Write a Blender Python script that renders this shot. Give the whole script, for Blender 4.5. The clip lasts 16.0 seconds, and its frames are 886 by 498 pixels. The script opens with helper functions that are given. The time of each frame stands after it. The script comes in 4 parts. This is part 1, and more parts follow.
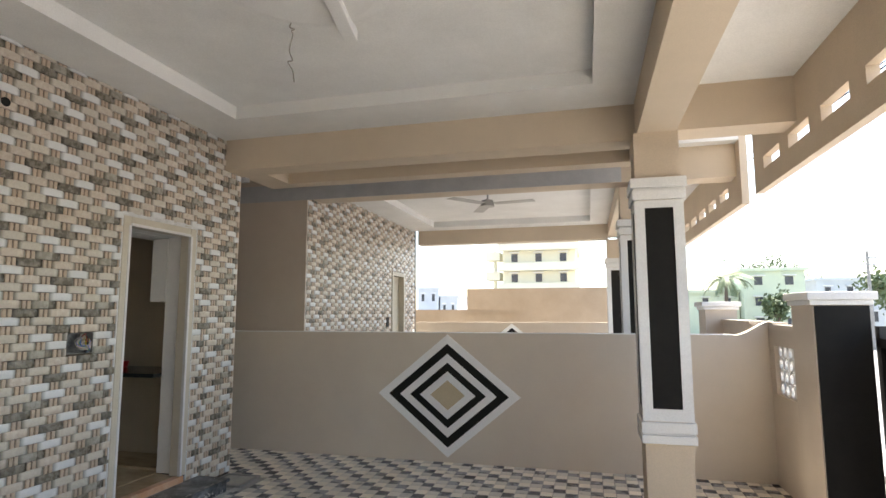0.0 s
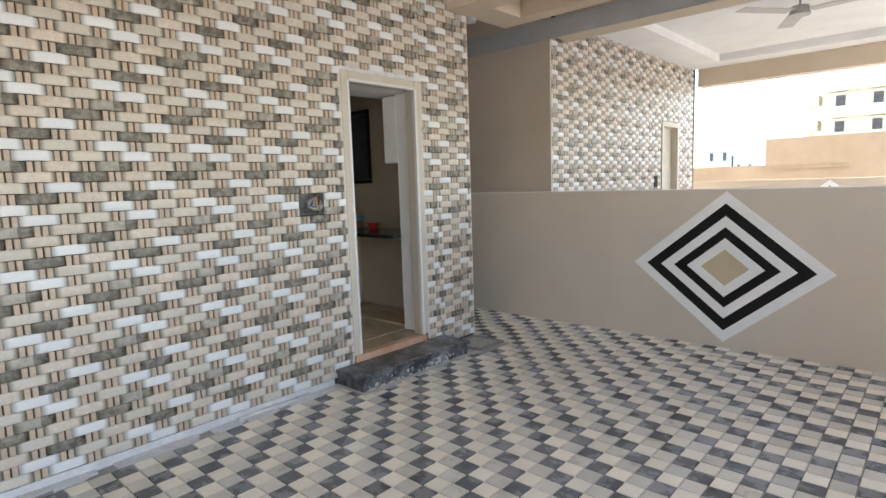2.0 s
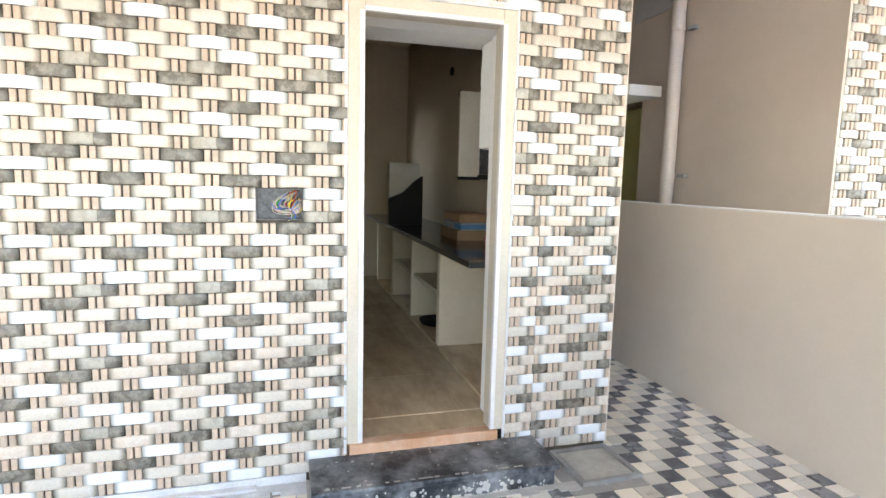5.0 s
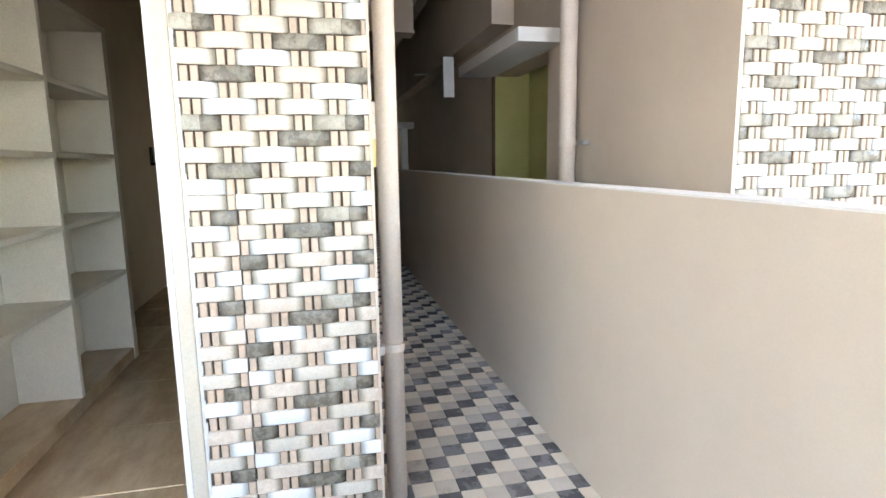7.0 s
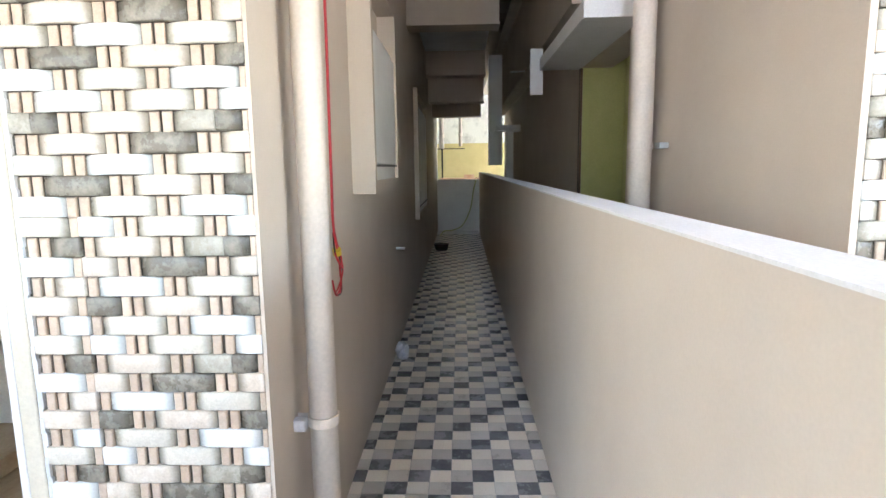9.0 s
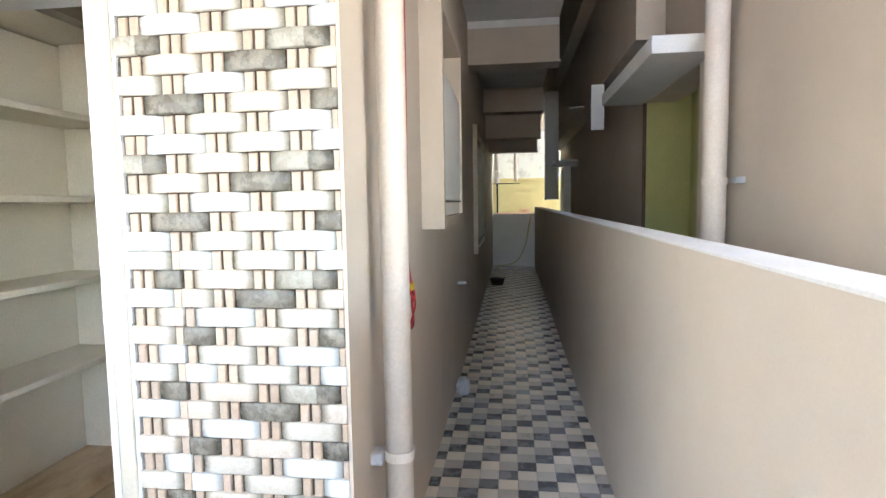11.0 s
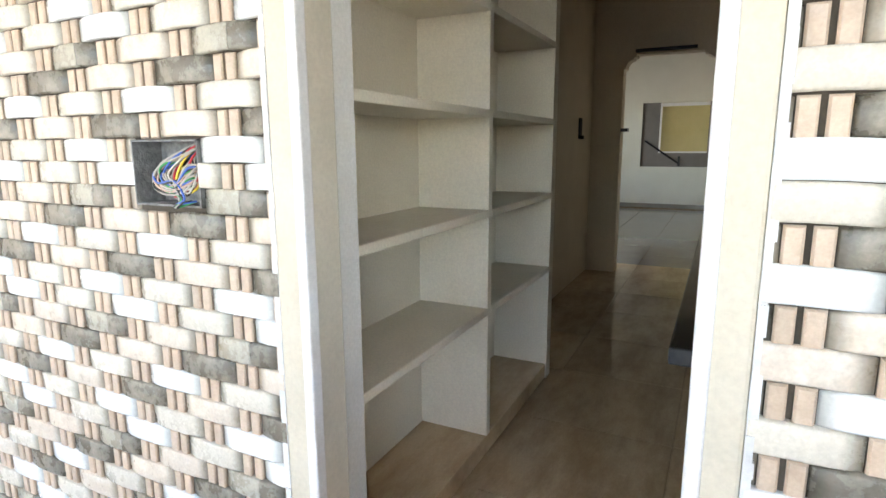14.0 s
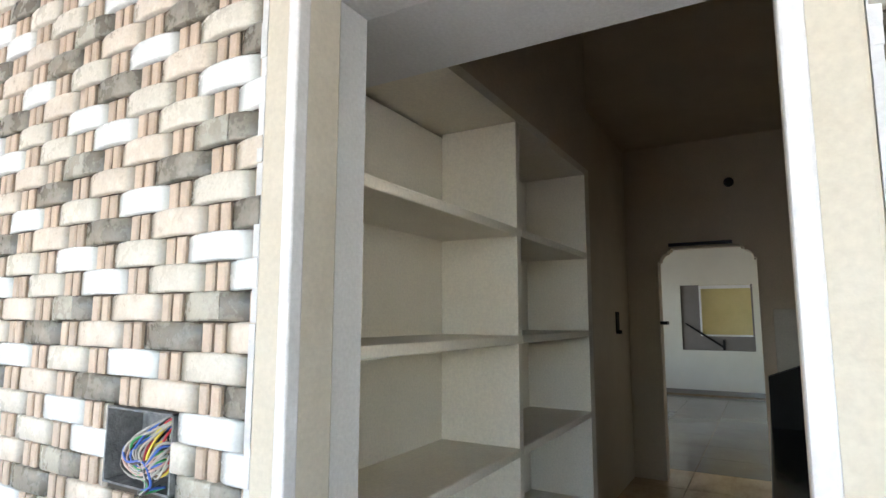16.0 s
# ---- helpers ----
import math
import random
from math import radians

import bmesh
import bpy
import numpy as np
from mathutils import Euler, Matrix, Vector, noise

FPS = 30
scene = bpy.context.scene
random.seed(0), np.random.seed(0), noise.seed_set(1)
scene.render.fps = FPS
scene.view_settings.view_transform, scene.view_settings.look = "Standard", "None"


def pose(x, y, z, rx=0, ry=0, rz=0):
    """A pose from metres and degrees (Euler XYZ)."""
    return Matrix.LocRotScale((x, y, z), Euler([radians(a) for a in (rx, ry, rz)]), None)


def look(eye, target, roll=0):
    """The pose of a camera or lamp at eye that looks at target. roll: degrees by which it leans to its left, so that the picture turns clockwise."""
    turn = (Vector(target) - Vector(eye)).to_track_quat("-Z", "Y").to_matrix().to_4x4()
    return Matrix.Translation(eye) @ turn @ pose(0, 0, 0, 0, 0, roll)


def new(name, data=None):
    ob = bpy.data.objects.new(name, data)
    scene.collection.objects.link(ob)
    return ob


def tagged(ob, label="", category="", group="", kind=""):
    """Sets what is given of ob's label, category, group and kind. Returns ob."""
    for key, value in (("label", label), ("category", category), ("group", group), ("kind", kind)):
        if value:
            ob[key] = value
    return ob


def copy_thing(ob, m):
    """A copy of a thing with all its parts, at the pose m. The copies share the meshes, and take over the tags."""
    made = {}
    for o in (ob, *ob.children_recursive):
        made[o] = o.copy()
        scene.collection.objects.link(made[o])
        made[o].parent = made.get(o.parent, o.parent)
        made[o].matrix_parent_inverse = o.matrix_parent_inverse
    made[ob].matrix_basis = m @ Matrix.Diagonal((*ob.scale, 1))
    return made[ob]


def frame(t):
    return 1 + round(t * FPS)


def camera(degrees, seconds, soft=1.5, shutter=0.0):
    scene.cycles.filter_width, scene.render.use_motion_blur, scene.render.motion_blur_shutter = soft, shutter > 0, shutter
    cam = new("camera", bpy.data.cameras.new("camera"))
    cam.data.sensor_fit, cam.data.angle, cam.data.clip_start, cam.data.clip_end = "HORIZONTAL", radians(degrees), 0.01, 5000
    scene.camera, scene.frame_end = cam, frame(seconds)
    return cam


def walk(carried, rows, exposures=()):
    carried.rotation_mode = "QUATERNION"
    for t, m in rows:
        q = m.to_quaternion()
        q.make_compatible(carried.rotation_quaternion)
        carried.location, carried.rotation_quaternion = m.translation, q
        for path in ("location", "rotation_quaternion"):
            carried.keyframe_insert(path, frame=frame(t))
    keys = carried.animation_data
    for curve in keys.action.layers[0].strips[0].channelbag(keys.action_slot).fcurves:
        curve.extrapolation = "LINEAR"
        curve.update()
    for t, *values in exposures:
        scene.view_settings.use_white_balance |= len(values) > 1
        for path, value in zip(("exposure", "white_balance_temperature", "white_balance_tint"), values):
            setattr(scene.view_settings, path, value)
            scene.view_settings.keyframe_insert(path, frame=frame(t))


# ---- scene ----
cam = camera(77.0, 16.0)
PATH = [
    (0, (3.32, -4.773, 1.515), (2.822, -2.849, 1.741), -0.1),
    (0.5, (3.294, -4.766, 1.513), (2.507, -2.928, 1.582), -0.7),
    (1, (3.338, -4.535, 1.425), (2.325, -2.814, 1.32), -1.9),
    (1.5, (3.364, -4.265, 1.42), (2.177, -2.669, 1.215), -2.4),
    (2, (3.225, -3.922, 1.421), (1.884, -2.456, 1.188), -1.9),
    (2.5, (3.137, -3.579, 1.428), (1.48, -2.463, 1.345), -2.2),
    (3, (3.14, -3.305, 1.536), (1.266, -2.642, 1.754), -1.0),
    (3.5, (3.06, -2.953, 1.543), (1.13, -2.467, 1.736), -1.0),
    (3.7, (3.056, -2.729, 1.516), (1.109, -2.272, 1.567), -0.6),
    (4, (3.046, -2.386, 1.46), (1.101, -1.922, 1.412), 0.4),
    (4.5, (2.859, -2.005, 1.421), (0.928, -1.514, 1.246), 0.3),
    (5, (2.56, -1.682, 1.434), (0.65, -1.139, 1.19), 1.4),
    (5.2, (2.498, -1.511, 1.399), (0.593, -0.951, 1.154), 1.4),
    (7.3, (1.802, -0.019, 1.42), (-0.134, 0.368, 1.1), -1.0),
    (7.5, (1.693, 0.076, 1.418), (-0.251, 0.43, 1.109), -0.6),
    (8, (1.525, 0.306, 1.426), (-0.436, 0.557, 1.126), -0.3),
    (8.5, (1.485, 0.488, 1.44), (-0.49, 0.543, 1.129), -0.2),
    (9, (1.367, 0.512, 1.432), (-0.611, 0.447, 1.141), -0.8),
    (9.2, (1.294, 0.505, 1.443), (-0.691, 0.422, 1.213), -0.3),
    (11.4, (1.397, 0.381, 1.438), (-0.569, 0.059, 1.26), -0.9),
    (11.5, (1.396, 0.348, 1.436), (-0.557, -0.026, 1.229), -1.0),
    (12, (1.366, 0.062, 1.374), (-0.532, -0.509, 1.109), -2.5),
    (12.5, (1.152, -0.23, 1.379), (-0.674, -0.991, 1.085), -3.0),
    (13, (1.046, -0.497, 1.36), (-0.744, -1.327, 1.032), -1.3),
    (13.5, (0.954, -0.681, 1.355), (-0.836, -1.476, 0.953), -0.2),
    (14, (0.791, -0.666, 1.364), (-0.97, -1.543, 1.002), -0.3),
    (14.5, (0.708, -0.615, 1.423), (-1.027, -1.586, 1.208), -0.2),
    (15, (0.691, -0.614, 1.488), (-1.035, -1.624, 1.471), -0.2),
    (15.5, (0.683, -0.625, 1.534), (-1.015, -1.677, 1.634), -0.4),
    (16, (0.623, -0.709, 1.548), (-1.095, -1.704, 1.793), 0.1),
]
EXPOSURES = [(0, 2.08, 7000, 10), (0.5, 2.18, 6800, 10), (1.0, 2.50, 6750, 10), (1.5, 2.65, 6750, 10), (2.5, 2.72, 6800, 10), (3.0, 2.62, 6950, 10), (3.6, 2.38, 7150, 10), (4.0, 3.0, 6950, 10), (4.5, 3.72, 6750, 10), (5.0, 3.90, 6700, 10), (7.5, 4.18, 6500, 10), (9.2, 4.19, 6400, 10), (11.5, 4.30, 6450, 10), (12.0, 4.12, 6650, 10), (12.6, 3.78, 6800, 10), (13.0, 3.60, 6750, 10), (13.5, 3.88, 6750, 10), (14.0, 3.95, 6700, 10), (15.0, 3.85, 6500, 10), (16, 3.66, 6250, 10)]
walk(cam, [(t, look(*p)) for t, *p in PATH], EXPOSURES)

# ---- world and sun ----
world = bpy.data.worlds.new("sky")
scene.world = world
world.use_nodes = True
wn = world.node_tree
sky = wn.nodes.new("ShaderNodeTexSky")
sky.sky_type = "NISHITA"
sky.sun_disc = False
sky.sun_elevation, sky.sun_rotation = radians(61.6), radians(34)
sky.dust_density, sky.air_density = 1.5, 1.0
wn.links.new(sky.outputs[0], wn.nodes["Background"].inputs[0])
wn.nodes["Background"].inputs[1].default_value = 0.15
sun_data = bpy.data.lights.new("sun", "SUN")
sun_data.energy, sun_data.angle, sun_data.color = 4.2, radians(0.6), (1, 0.97, 0.93)
sun = new("sun", sun_data)
sun.matrix_world = look((30, 45, 100), (0, 0, 0))

# ---- materials ----
MATS = {}


def mat(name, a, b=None, rough=0.7, scale=6.0, bump=0.1, fine=90.0, metal=0.0, per_object=0.0, island=0.0, spec=0.4, detail=6.0, stretch=(1, 1, 1), contrast=(0.35, 0.7), coat=0.0, grainy=0.07, end_shade=0.0):
    """Two-scale noise between colours a and b, with fine grain in relief."""
    m = bpy.data.materials.new(name)
    m.use_nodes = True
    nt = m.node_tree
    bsdf = nt.nodes["Principled BSDF"]
    b = b or tuple(c * 0.82 for c in a)
    geo = nt.nodes.new("ShaderNodeNewGeometry")
    mp = nt.nodes.new("ShaderNodeMapping")
    mp.inputs["Scale"].default_value = stretch
    nt.links.new(geo.outputs["Position"], mp.inputs[0])
    n1 = nt.nodes.new("ShaderNodeTexNoise")
    n1.inputs["Scale"].default_value, n1.inputs["Detail"].default_value = scale, detail
    n1.inputs["Roughness"].default_value = 0.65
    n2 = nt.nodes.new("ShaderNodeTexNoise")
    n2.inputs["Scale"].default_value, n2.inputs["Detail"].default_value = fine, 4
    for n in (n1, n2):
        nt.links.new(mp.outputs[0], n.inputs["Vector"])
    ramp = nt.nodes.new("ShaderNodeMapRange")
    ramp.inputs[1].default_value, ramp.inputs[2].default_value = contrast
    nt.links.new(n1.outputs[0], ramp.inputs[0])
    mix = nt.nodes.new("ShaderNodeMix")
    mix.data_type = "RGBA"
    mix.inputs[6].default_value, mix.inputs[7].default_value = (*a, 1), (*b, 1)
    nt.links.new(ramp.outputs[0], mix.inputs[0])
    out = mix.outputs[2]
    grain = nt.nodes.new("ShaderNodeHueSaturation")
    gr = nt.nodes.new("ShaderNodeMapRange")
    gr.inputs[1].default_value, gr.inputs[2].default_value = 0.3, 0.7
    gr.inputs[3].default_value, gr.inputs[4].default_value = 1 - grainy, 1 + 0.7 * grainy
    nt.links.new(n2.outputs[0], gr.inputs[0])
    nt.links.new(gr.outputs[0], grain.inputs["Value"])
    nt.links.new(out, grain.inputs["Color"])
    out = grain.outputs[0]
    if per_object or island:
        h = nt.nodes.new("ShaderNodeHueSaturation")
        r = nt.nodes.new("ShaderNodeMapRange")
        k = per_object or island
        r.inputs[3].default_value, r.inputs[4].default_value = 1 - k, 1 + k
        inf = nt.nodes.new("ShaderNodeObjectInfo")
        add = nt.nodes.new("ShaderNodeMath")
        add.operation = "ADD"
        fr = nt.nodes.new("ShaderNodeMath")
        fr.operation = "FRACT"
        nt.links.new(inf.outputs["Random"], add.inputs[0])
        nt.links.new(geo.outputs["Random Per Island"], add.inputs[1])
        nt.links.new(add.outputs[0], fr.inputs[0])
        nt.links.new(fr.outputs[0], r.inputs[0])
        nt.links.new(r.outputs[0], h.inputs["Value"])
        nt.links.new(out, h.inputs["Color"])
        out = h.outputs[0]
    if end_shade:
        # relief shading put into the colour with the weave print, darker towards both ends
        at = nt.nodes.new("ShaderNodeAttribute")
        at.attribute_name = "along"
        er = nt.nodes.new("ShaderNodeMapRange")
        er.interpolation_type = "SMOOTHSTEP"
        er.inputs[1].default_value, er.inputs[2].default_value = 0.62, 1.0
        er.inputs[3].default_value, er.inputs[4].default_value = 0.0, end_shade
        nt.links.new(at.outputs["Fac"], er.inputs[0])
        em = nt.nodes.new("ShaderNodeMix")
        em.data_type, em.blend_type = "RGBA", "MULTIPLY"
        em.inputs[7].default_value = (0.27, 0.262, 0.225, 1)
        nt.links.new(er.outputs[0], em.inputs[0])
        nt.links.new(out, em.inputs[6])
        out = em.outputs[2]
    nt.links.new(out, bsdf.inputs["Base Color"])
    bsdf.inputs["Roughness"].default_value, bsdf.inputs["Metallic"].default_value = rough, metal
    bsdf.inputs["Specular IOR Level"].default_value = spec
    bsdf.inputs["Coat Weight"].default_value = coat
    rr = nt.nodes.new("ShaderNodeMapRange")
    rr.inputs[3].default_value, rr.inputs[4].default_value = max(0.03, rough - 0.12), min(1, rough + 0.12)
    nt.links.new(n1.outputs[0], rr.inputs[0])
    nt.links.new(rr.outputs[0], bsdf.inputs["Roughness"])
    if bump:
        bp = nt.nodes.new("ShaderNodeBump")
        bp.inputs["Strength"].default_value, bp.inputs["Distance"].default_value = bump, 0.01
        nt.links.new(n2.outputs[0], bp.inputs["Height"])
        nt.links.new(bp.outputs[0], bsdf.inputs["Normal"])
    MATS[name] = m
    return m


TAN = mat("tan wall paint", (0.575, 0.495, 0.408), (0.515, 0.437, 0.358), 0.75, 1.3, 0.05, 140, grainy=0.025)
BRIGHT = mat("brighter white paint", (0.87, 0.865, 0.85), (0.82, 0.815, 0.80), 0.5, 3.0, 0.05, 120)
# tan wall paint lightened to put porch daylight into the dividing wall's colour
DIVIDER = mat("daylit tan wall paint", (0.65, 0.57, 0.475), (0.60, 0.52, 0.435), 0.6, 1.3, 0.05, 140, grainy=0.025)
BEAM = mat("beige beam paint", (0.61, 0.505, 0.385), (0.55, 0.455, 0.345), 0.75, 1.4, 0.1, 140)
WHITE = mat("white paint", (0.80, 0.79, 0.77), (0.72, 0.71, 0.69), 0.6, 2.0, 0.06, 120)
CREAM = mat("cream paint", (0.54, 0.49, 0.40), (0.48, 0.43, 0.34), 0.5, 5.0, 0.06, 120)
SHELF = mat("off-white shelf paint", (0.85, 0.785, 0.65), (0.78, 0.715, 0.585), 0.6, 2.5, 0.06, 120)
BLACK = mat("black paint", (0.012, 0.011, 0.010), (0.017, 0.016, 0.014), 0.6, 8, 0.05, 120, spec=0.15)
GRANITE = mat("black granite", (0.02, 0.022, 0.025), (0.27, 0.28, 0.29), 0.35, 7, 0.08, 200, contrast=(0.42, 0.72))
COUNTER = mat("polished black granite", (0.015, 0.015, 0.016), (0.03, 0.03, 0.03), 0.12, 30, 0.0, 300)
GROUT = mat("tile grout", (0.045, 0.035, 0.025), (0.085, 0.068, 0.05), 0.85, 12, 0.2, 200)
BAR = {
    "white": mat("white glazed tile", (0.68, 0.69, 0.69), (0.63, 0.635, 0.62), 0.26, 22, 0.05, 160, island=0.03, grainy=0.06, contrast=(0.5, 0.75), end_shade=0.7),
    "beige": mat("beige stone tile", (0.55, 0.51, 0.44), (0.475, 0.437, 0.37), 0.28, 26, 0.07, 160, island=0.05, grainy=0.09, contrast=(0.5, 0.72), end_shade=0.92),
    "pink": mat("sand stone tile", (0.55, 0.475, 0.395), (0.62, 0.565, 0.49), 0.3, 30, 0.09, 160, island=0.05, grainy=0.10, contrast=(0.48, 0.66), end_shade=0.92),
    "grey": mat("grey marble tile", (0.148, 0.132, 0.105), (0.28, 0.252, 0.207), 0.28, 22, 0.09, 160, island=0.10, grainy=0.12, contrast=(0.45, 0.7), end_shade=0.85),
    "ash": mat("ash grey tile", (0.31, 0.29, 0.24), (0.39, 0.367, 0.31), 0.28, 22, 0.09, 160, island=0.08, grainy=0.12, end_shade=0.8),
    "stick": mat("pinkish stone tile", (0.43, 0.33, 0.248), (0.52, 0.415, 0.325), 0.36, 40, 0.08, 200, island=0.08),
}
CELL = [
    mat("slate floor tile", (0.105, 0.107, 0.112), (0.25, 0.25, 0.252), 0.27, 5, 0.06, 120, island=0.22),
    mat("cream floor tile", (0.80, 0.72, 0.585), (0.83, 0.77, 0.665), 0.32, 5, 0.06, 120, island=0.08),
    mat("taupe floor tile", (0.53, 0.49, 0.415), (0.65, 0.61, 0.535), 0.3, 5, 0.06, 120, island=0.14),
]
CELL_GROUT = mat("floor joint cement", (0.36, 0.34, 0.31), (0.26, 0.25, 0.23), 0.85, 6, 0.2, 160)
PVC = mat("painted pipe", (0.62, 0.54, 0.46), (0.56, 0.48, 0.41), 0.45, 4, 0.02, 80)
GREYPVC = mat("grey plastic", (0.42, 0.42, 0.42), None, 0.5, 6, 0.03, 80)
KITCHEN = mat("cream kitchen paint", (0.63, 0.525, 0.39), (0.56, 0.465, 0.345), 0.6, 2.0, 0.06, 120)
COUNTERCREAM = mat("warm cream masonry paint", (0.72, 0.615, 0.44), (0.65, 0.55, 0.39), 0.6, 3.0, 0.06, 120)
SHADE = mat("plain brown-grey", (0.20, 0.18, 0.165), (0.16, 0.145, 0.13), 0.6, 3, 0.05, 90)
MORTAR = mat("pale dry cement", (0.52, 0.50, 0.46), (0.40, 0.38, 0.35), 0.9, 10, 0.3, 90)
MORTAR_WHITE = mat("white cement filler", (0.62, 0.62, 0.62), (0.50, 0.50, 0.50), 0.85, 14, 0.25, 90)
TRIM = mat("white gloss trim", (0.66, 0.645, 0.645), (0.58, 0.565, 0.56), 0.4, 9, 0.06, 110)
BAND = mat("blue-grey coat", (0.47, 0.475, 0.48), (0.39, 0.395, 0.40), 0.85, 3, 0.15, 90)
BOXGREY = mat("cement-smeared metal", (0.13, 0.13, 0.13), (0.27, 0.27, 0.265), 0.8, 40, 0.4, 120)
LID = mat("dusty cement lid", (0.46, 0.43, 0.37), (0.33, 0.31, 0.27), 0.85, 9, 0.2, 90)
CEMENT = mat("raw cement", (0.33, 0.32, 0.30), (0.22, 0.215, 0.20), 0.9, 8, 0.3, 90)
RED_EARTH = mat("terracotta threshold", (0.50, 0.27, 0.15), (0.58, 0.40, 0.28), 0.7, 8, 0.12, 90)
VITRIFIED = mat("brown vitrified floor", (0.60, 0.45, 0.28), (0.44, 0.31, 0.18), 0.16, 3.0, 0.0, 60, stretch=(1, 2.6, 1), island=0.12, contrast=(0.4, 0.66))
HALL = mat("pale cream hall paint", (0.70, 0.68, 0.585), (0.64, 0.62, 0.53), 0.6, 1.5, 0.05, 120)
MARBLE = mat("grey polished hall floor", (0.27, 0.25, 0.215), (0.22, 0.20, 0.17), 0.10, 2.5, 0.0, 60, island=0.06)
DARKMETAL = mat("dark metal", (0.03, 0.03, 0.032), None, 0.4, 10, 0.02, 80, metal=0.6)
STEEL = mat("weathered steel", (0.45, 0.46, 0.47), (0.36, 0.36, 0.36), 0.45, 12, 0.05, 80, metal=0.7)
YELLOW = mat("yellow wall paint", (0.62, 0.52, 0.24), (0.54, 0.45, 0.20), 0.7, 2, 0.08, 90)
OLIVE = mat("lime green wall paint", (0.47, 0.46, 0.20), (0.40, 0.40, 0.16), 0.7, 2, 0.08, 90)
STAINED = mat("stained old plaster", (0.66, 0.65, 0.60), (0.34, 0.33, 0.30), 0.9, 2.5, 0.2, 30, contrast=(0.5, 0.75))
ENAMEL = mat("grey fan enamel", (0.42, 0.41, 0.385), (0.36, 0.35, 0.33), 0.4, 8, 0.02, 90)
OCHRE = mat("pale ochre paint", (0.57, 0.48, 0.33), (0.52, 0.43, 0.29), 0.7, 3, 0.05, 120)
RAW = mat("raw tan plaster", (0.42, 0.35, 0.272), (0.34, 0.28, 0.215), 0.9, 1.2, 0.2, 60)
EARTH = mat("dusty ground", (0.29, 0.278, 0.26), (0.235, 0.224, 0.208), 0.95, 0.8, 0.5, 20)
ASPHALT = mat("dusty road", (0.30, 0.295, 0.288), (0.245, 0.24, 0.232), 0.9, 2, 0.3, 50)
LEAF = mat("green foliage", (0.115, 0.15, 0.07), (0.085, 0.12, 0.05), 0.6, 2, 0.1, 30, island=0.3)
BARK = mat("tree bark", (0.17, 0.13, 0.10), (0.10, 0.08, 0.06), 0.9, 12, 0.5, 40)
MINT = mat("mint green house paint", (0.60, 0.66, 0.49), (0.54, 0.60, 0.45), 0.8, 1, 0.05, 20)
PALE = mat("pale yellow house paint", (0.78, 0.73, 0.56), (0.70, 0.65, 0.49), 0.8, 0.6, 0.05, 20)
BLUEISH = mat("pale blue house paint", (0.60, 0.63, 0.65), (0.52, 0.55, 0.575), 0.8, 1, 0.05, 20)
WINDARK = mat("dark window glass", (0.045, 0.05, 0.06), (0.09, 0.095, 0.11), 0.12, 4, 0.0, 40)
WOOD = mat("dark brown wood", (0.10, 0.05, 0.028), (0.06, 0.03, 0.018), 0.5, 6, 0.1, 60, stretch=(6, 6, 1))
CARD = mat("brown cardboard", (0.34, 0.21, 0.11), (0.28, 0.17, 0.09), 0.85, 8, 0.1, 90)
BLUE = mat("blue print", (0.10, 0.22, 0.42), None, 0.6)
RED = mat("red plastic", (0.42, 0.02, 0.02), None, 0.35)
WIRES = [mat(n + " wire insulation", c, None, 0.4, 20, 0.0) for n, c in (("red", (0.5, 0.03, 0.04)), ("yellow", (0.65, 0.5, 0.05)), ("green", (0.04, 0.28, 0.08)), ("blue", (0.05, 0.12, 0.45)), ("grey", (0.42, 0.39, 0.34)), ("black", (0.02, 0.02, 0.02)), ("pink", (0.50, 0.33, 0.27)))]


# ---- builders ----
def box(bm, x0, x1, y0, y1, z0, z1, bevel=0.0):
    r = bmesh.ops.create_cube(bm, size=1.0, matrix=Matrix.LocRotScale(((x0 + x1) / 2, (y0 + y1) / 2, (z0 + z1) / 2), None, (x1 - x0, y1 - y0, z1 - z0)))
    if bevel:
        es = {e for v in r["verts"] for e in v.link_edges}
        bmesh.ops.bevel(bm, geom=list(es), offset=bevel, segments=2, profile=0.5, affect="EDGES")
    return bm


def boxes(*rows, bevel=0.0):
    bm = bmesh.new()
    for r in rows:
        box(bm, *r, bevel=bevel)
    return bm


def rod(bm, p, q, r0, r1=None, seg=12):
    p, q = Vector(p), Vector(q)
    d = q - p
    m = Matrix.Translation((p + q) / 2) @ d.to_track_quat("Z", "Y").to_matrix().to_4x4()
    bmesh.ops.create_cone(bm, cap_ends=True, segments=seg, radius1=r0, radius2=r0 if r1 is None else r1, depth=d.length, matrix=m)
    return bm


def part(name, bm, material, parent=None, label=""):
    me = bpy.data.meshes.new(name)
    bm.to_mesh(me)
    bm.free()
    for m in material if isinstance(material, (list, tuple)) else [material]:
        me.materials.append(m)
    ob = new(name, me)
    if parent:
        ob.parent = parent
    if label:
        ob["label"] = label
    return ob


def thing(name, label, category, at=(0, 0, 0), group=""):
    return tagged(pose_to(new(name), at), label, category, group)


def pose_to(ob, at):
    ob.location = at
    return ob


def structure(name, bm, material, label):
    return tagged(part(name, bm, material), label, name.split("_")[0], kind="structure")


def smooth(ob):
    for p in ob.data.polygons:
        p.use_smooth = True
    return ob


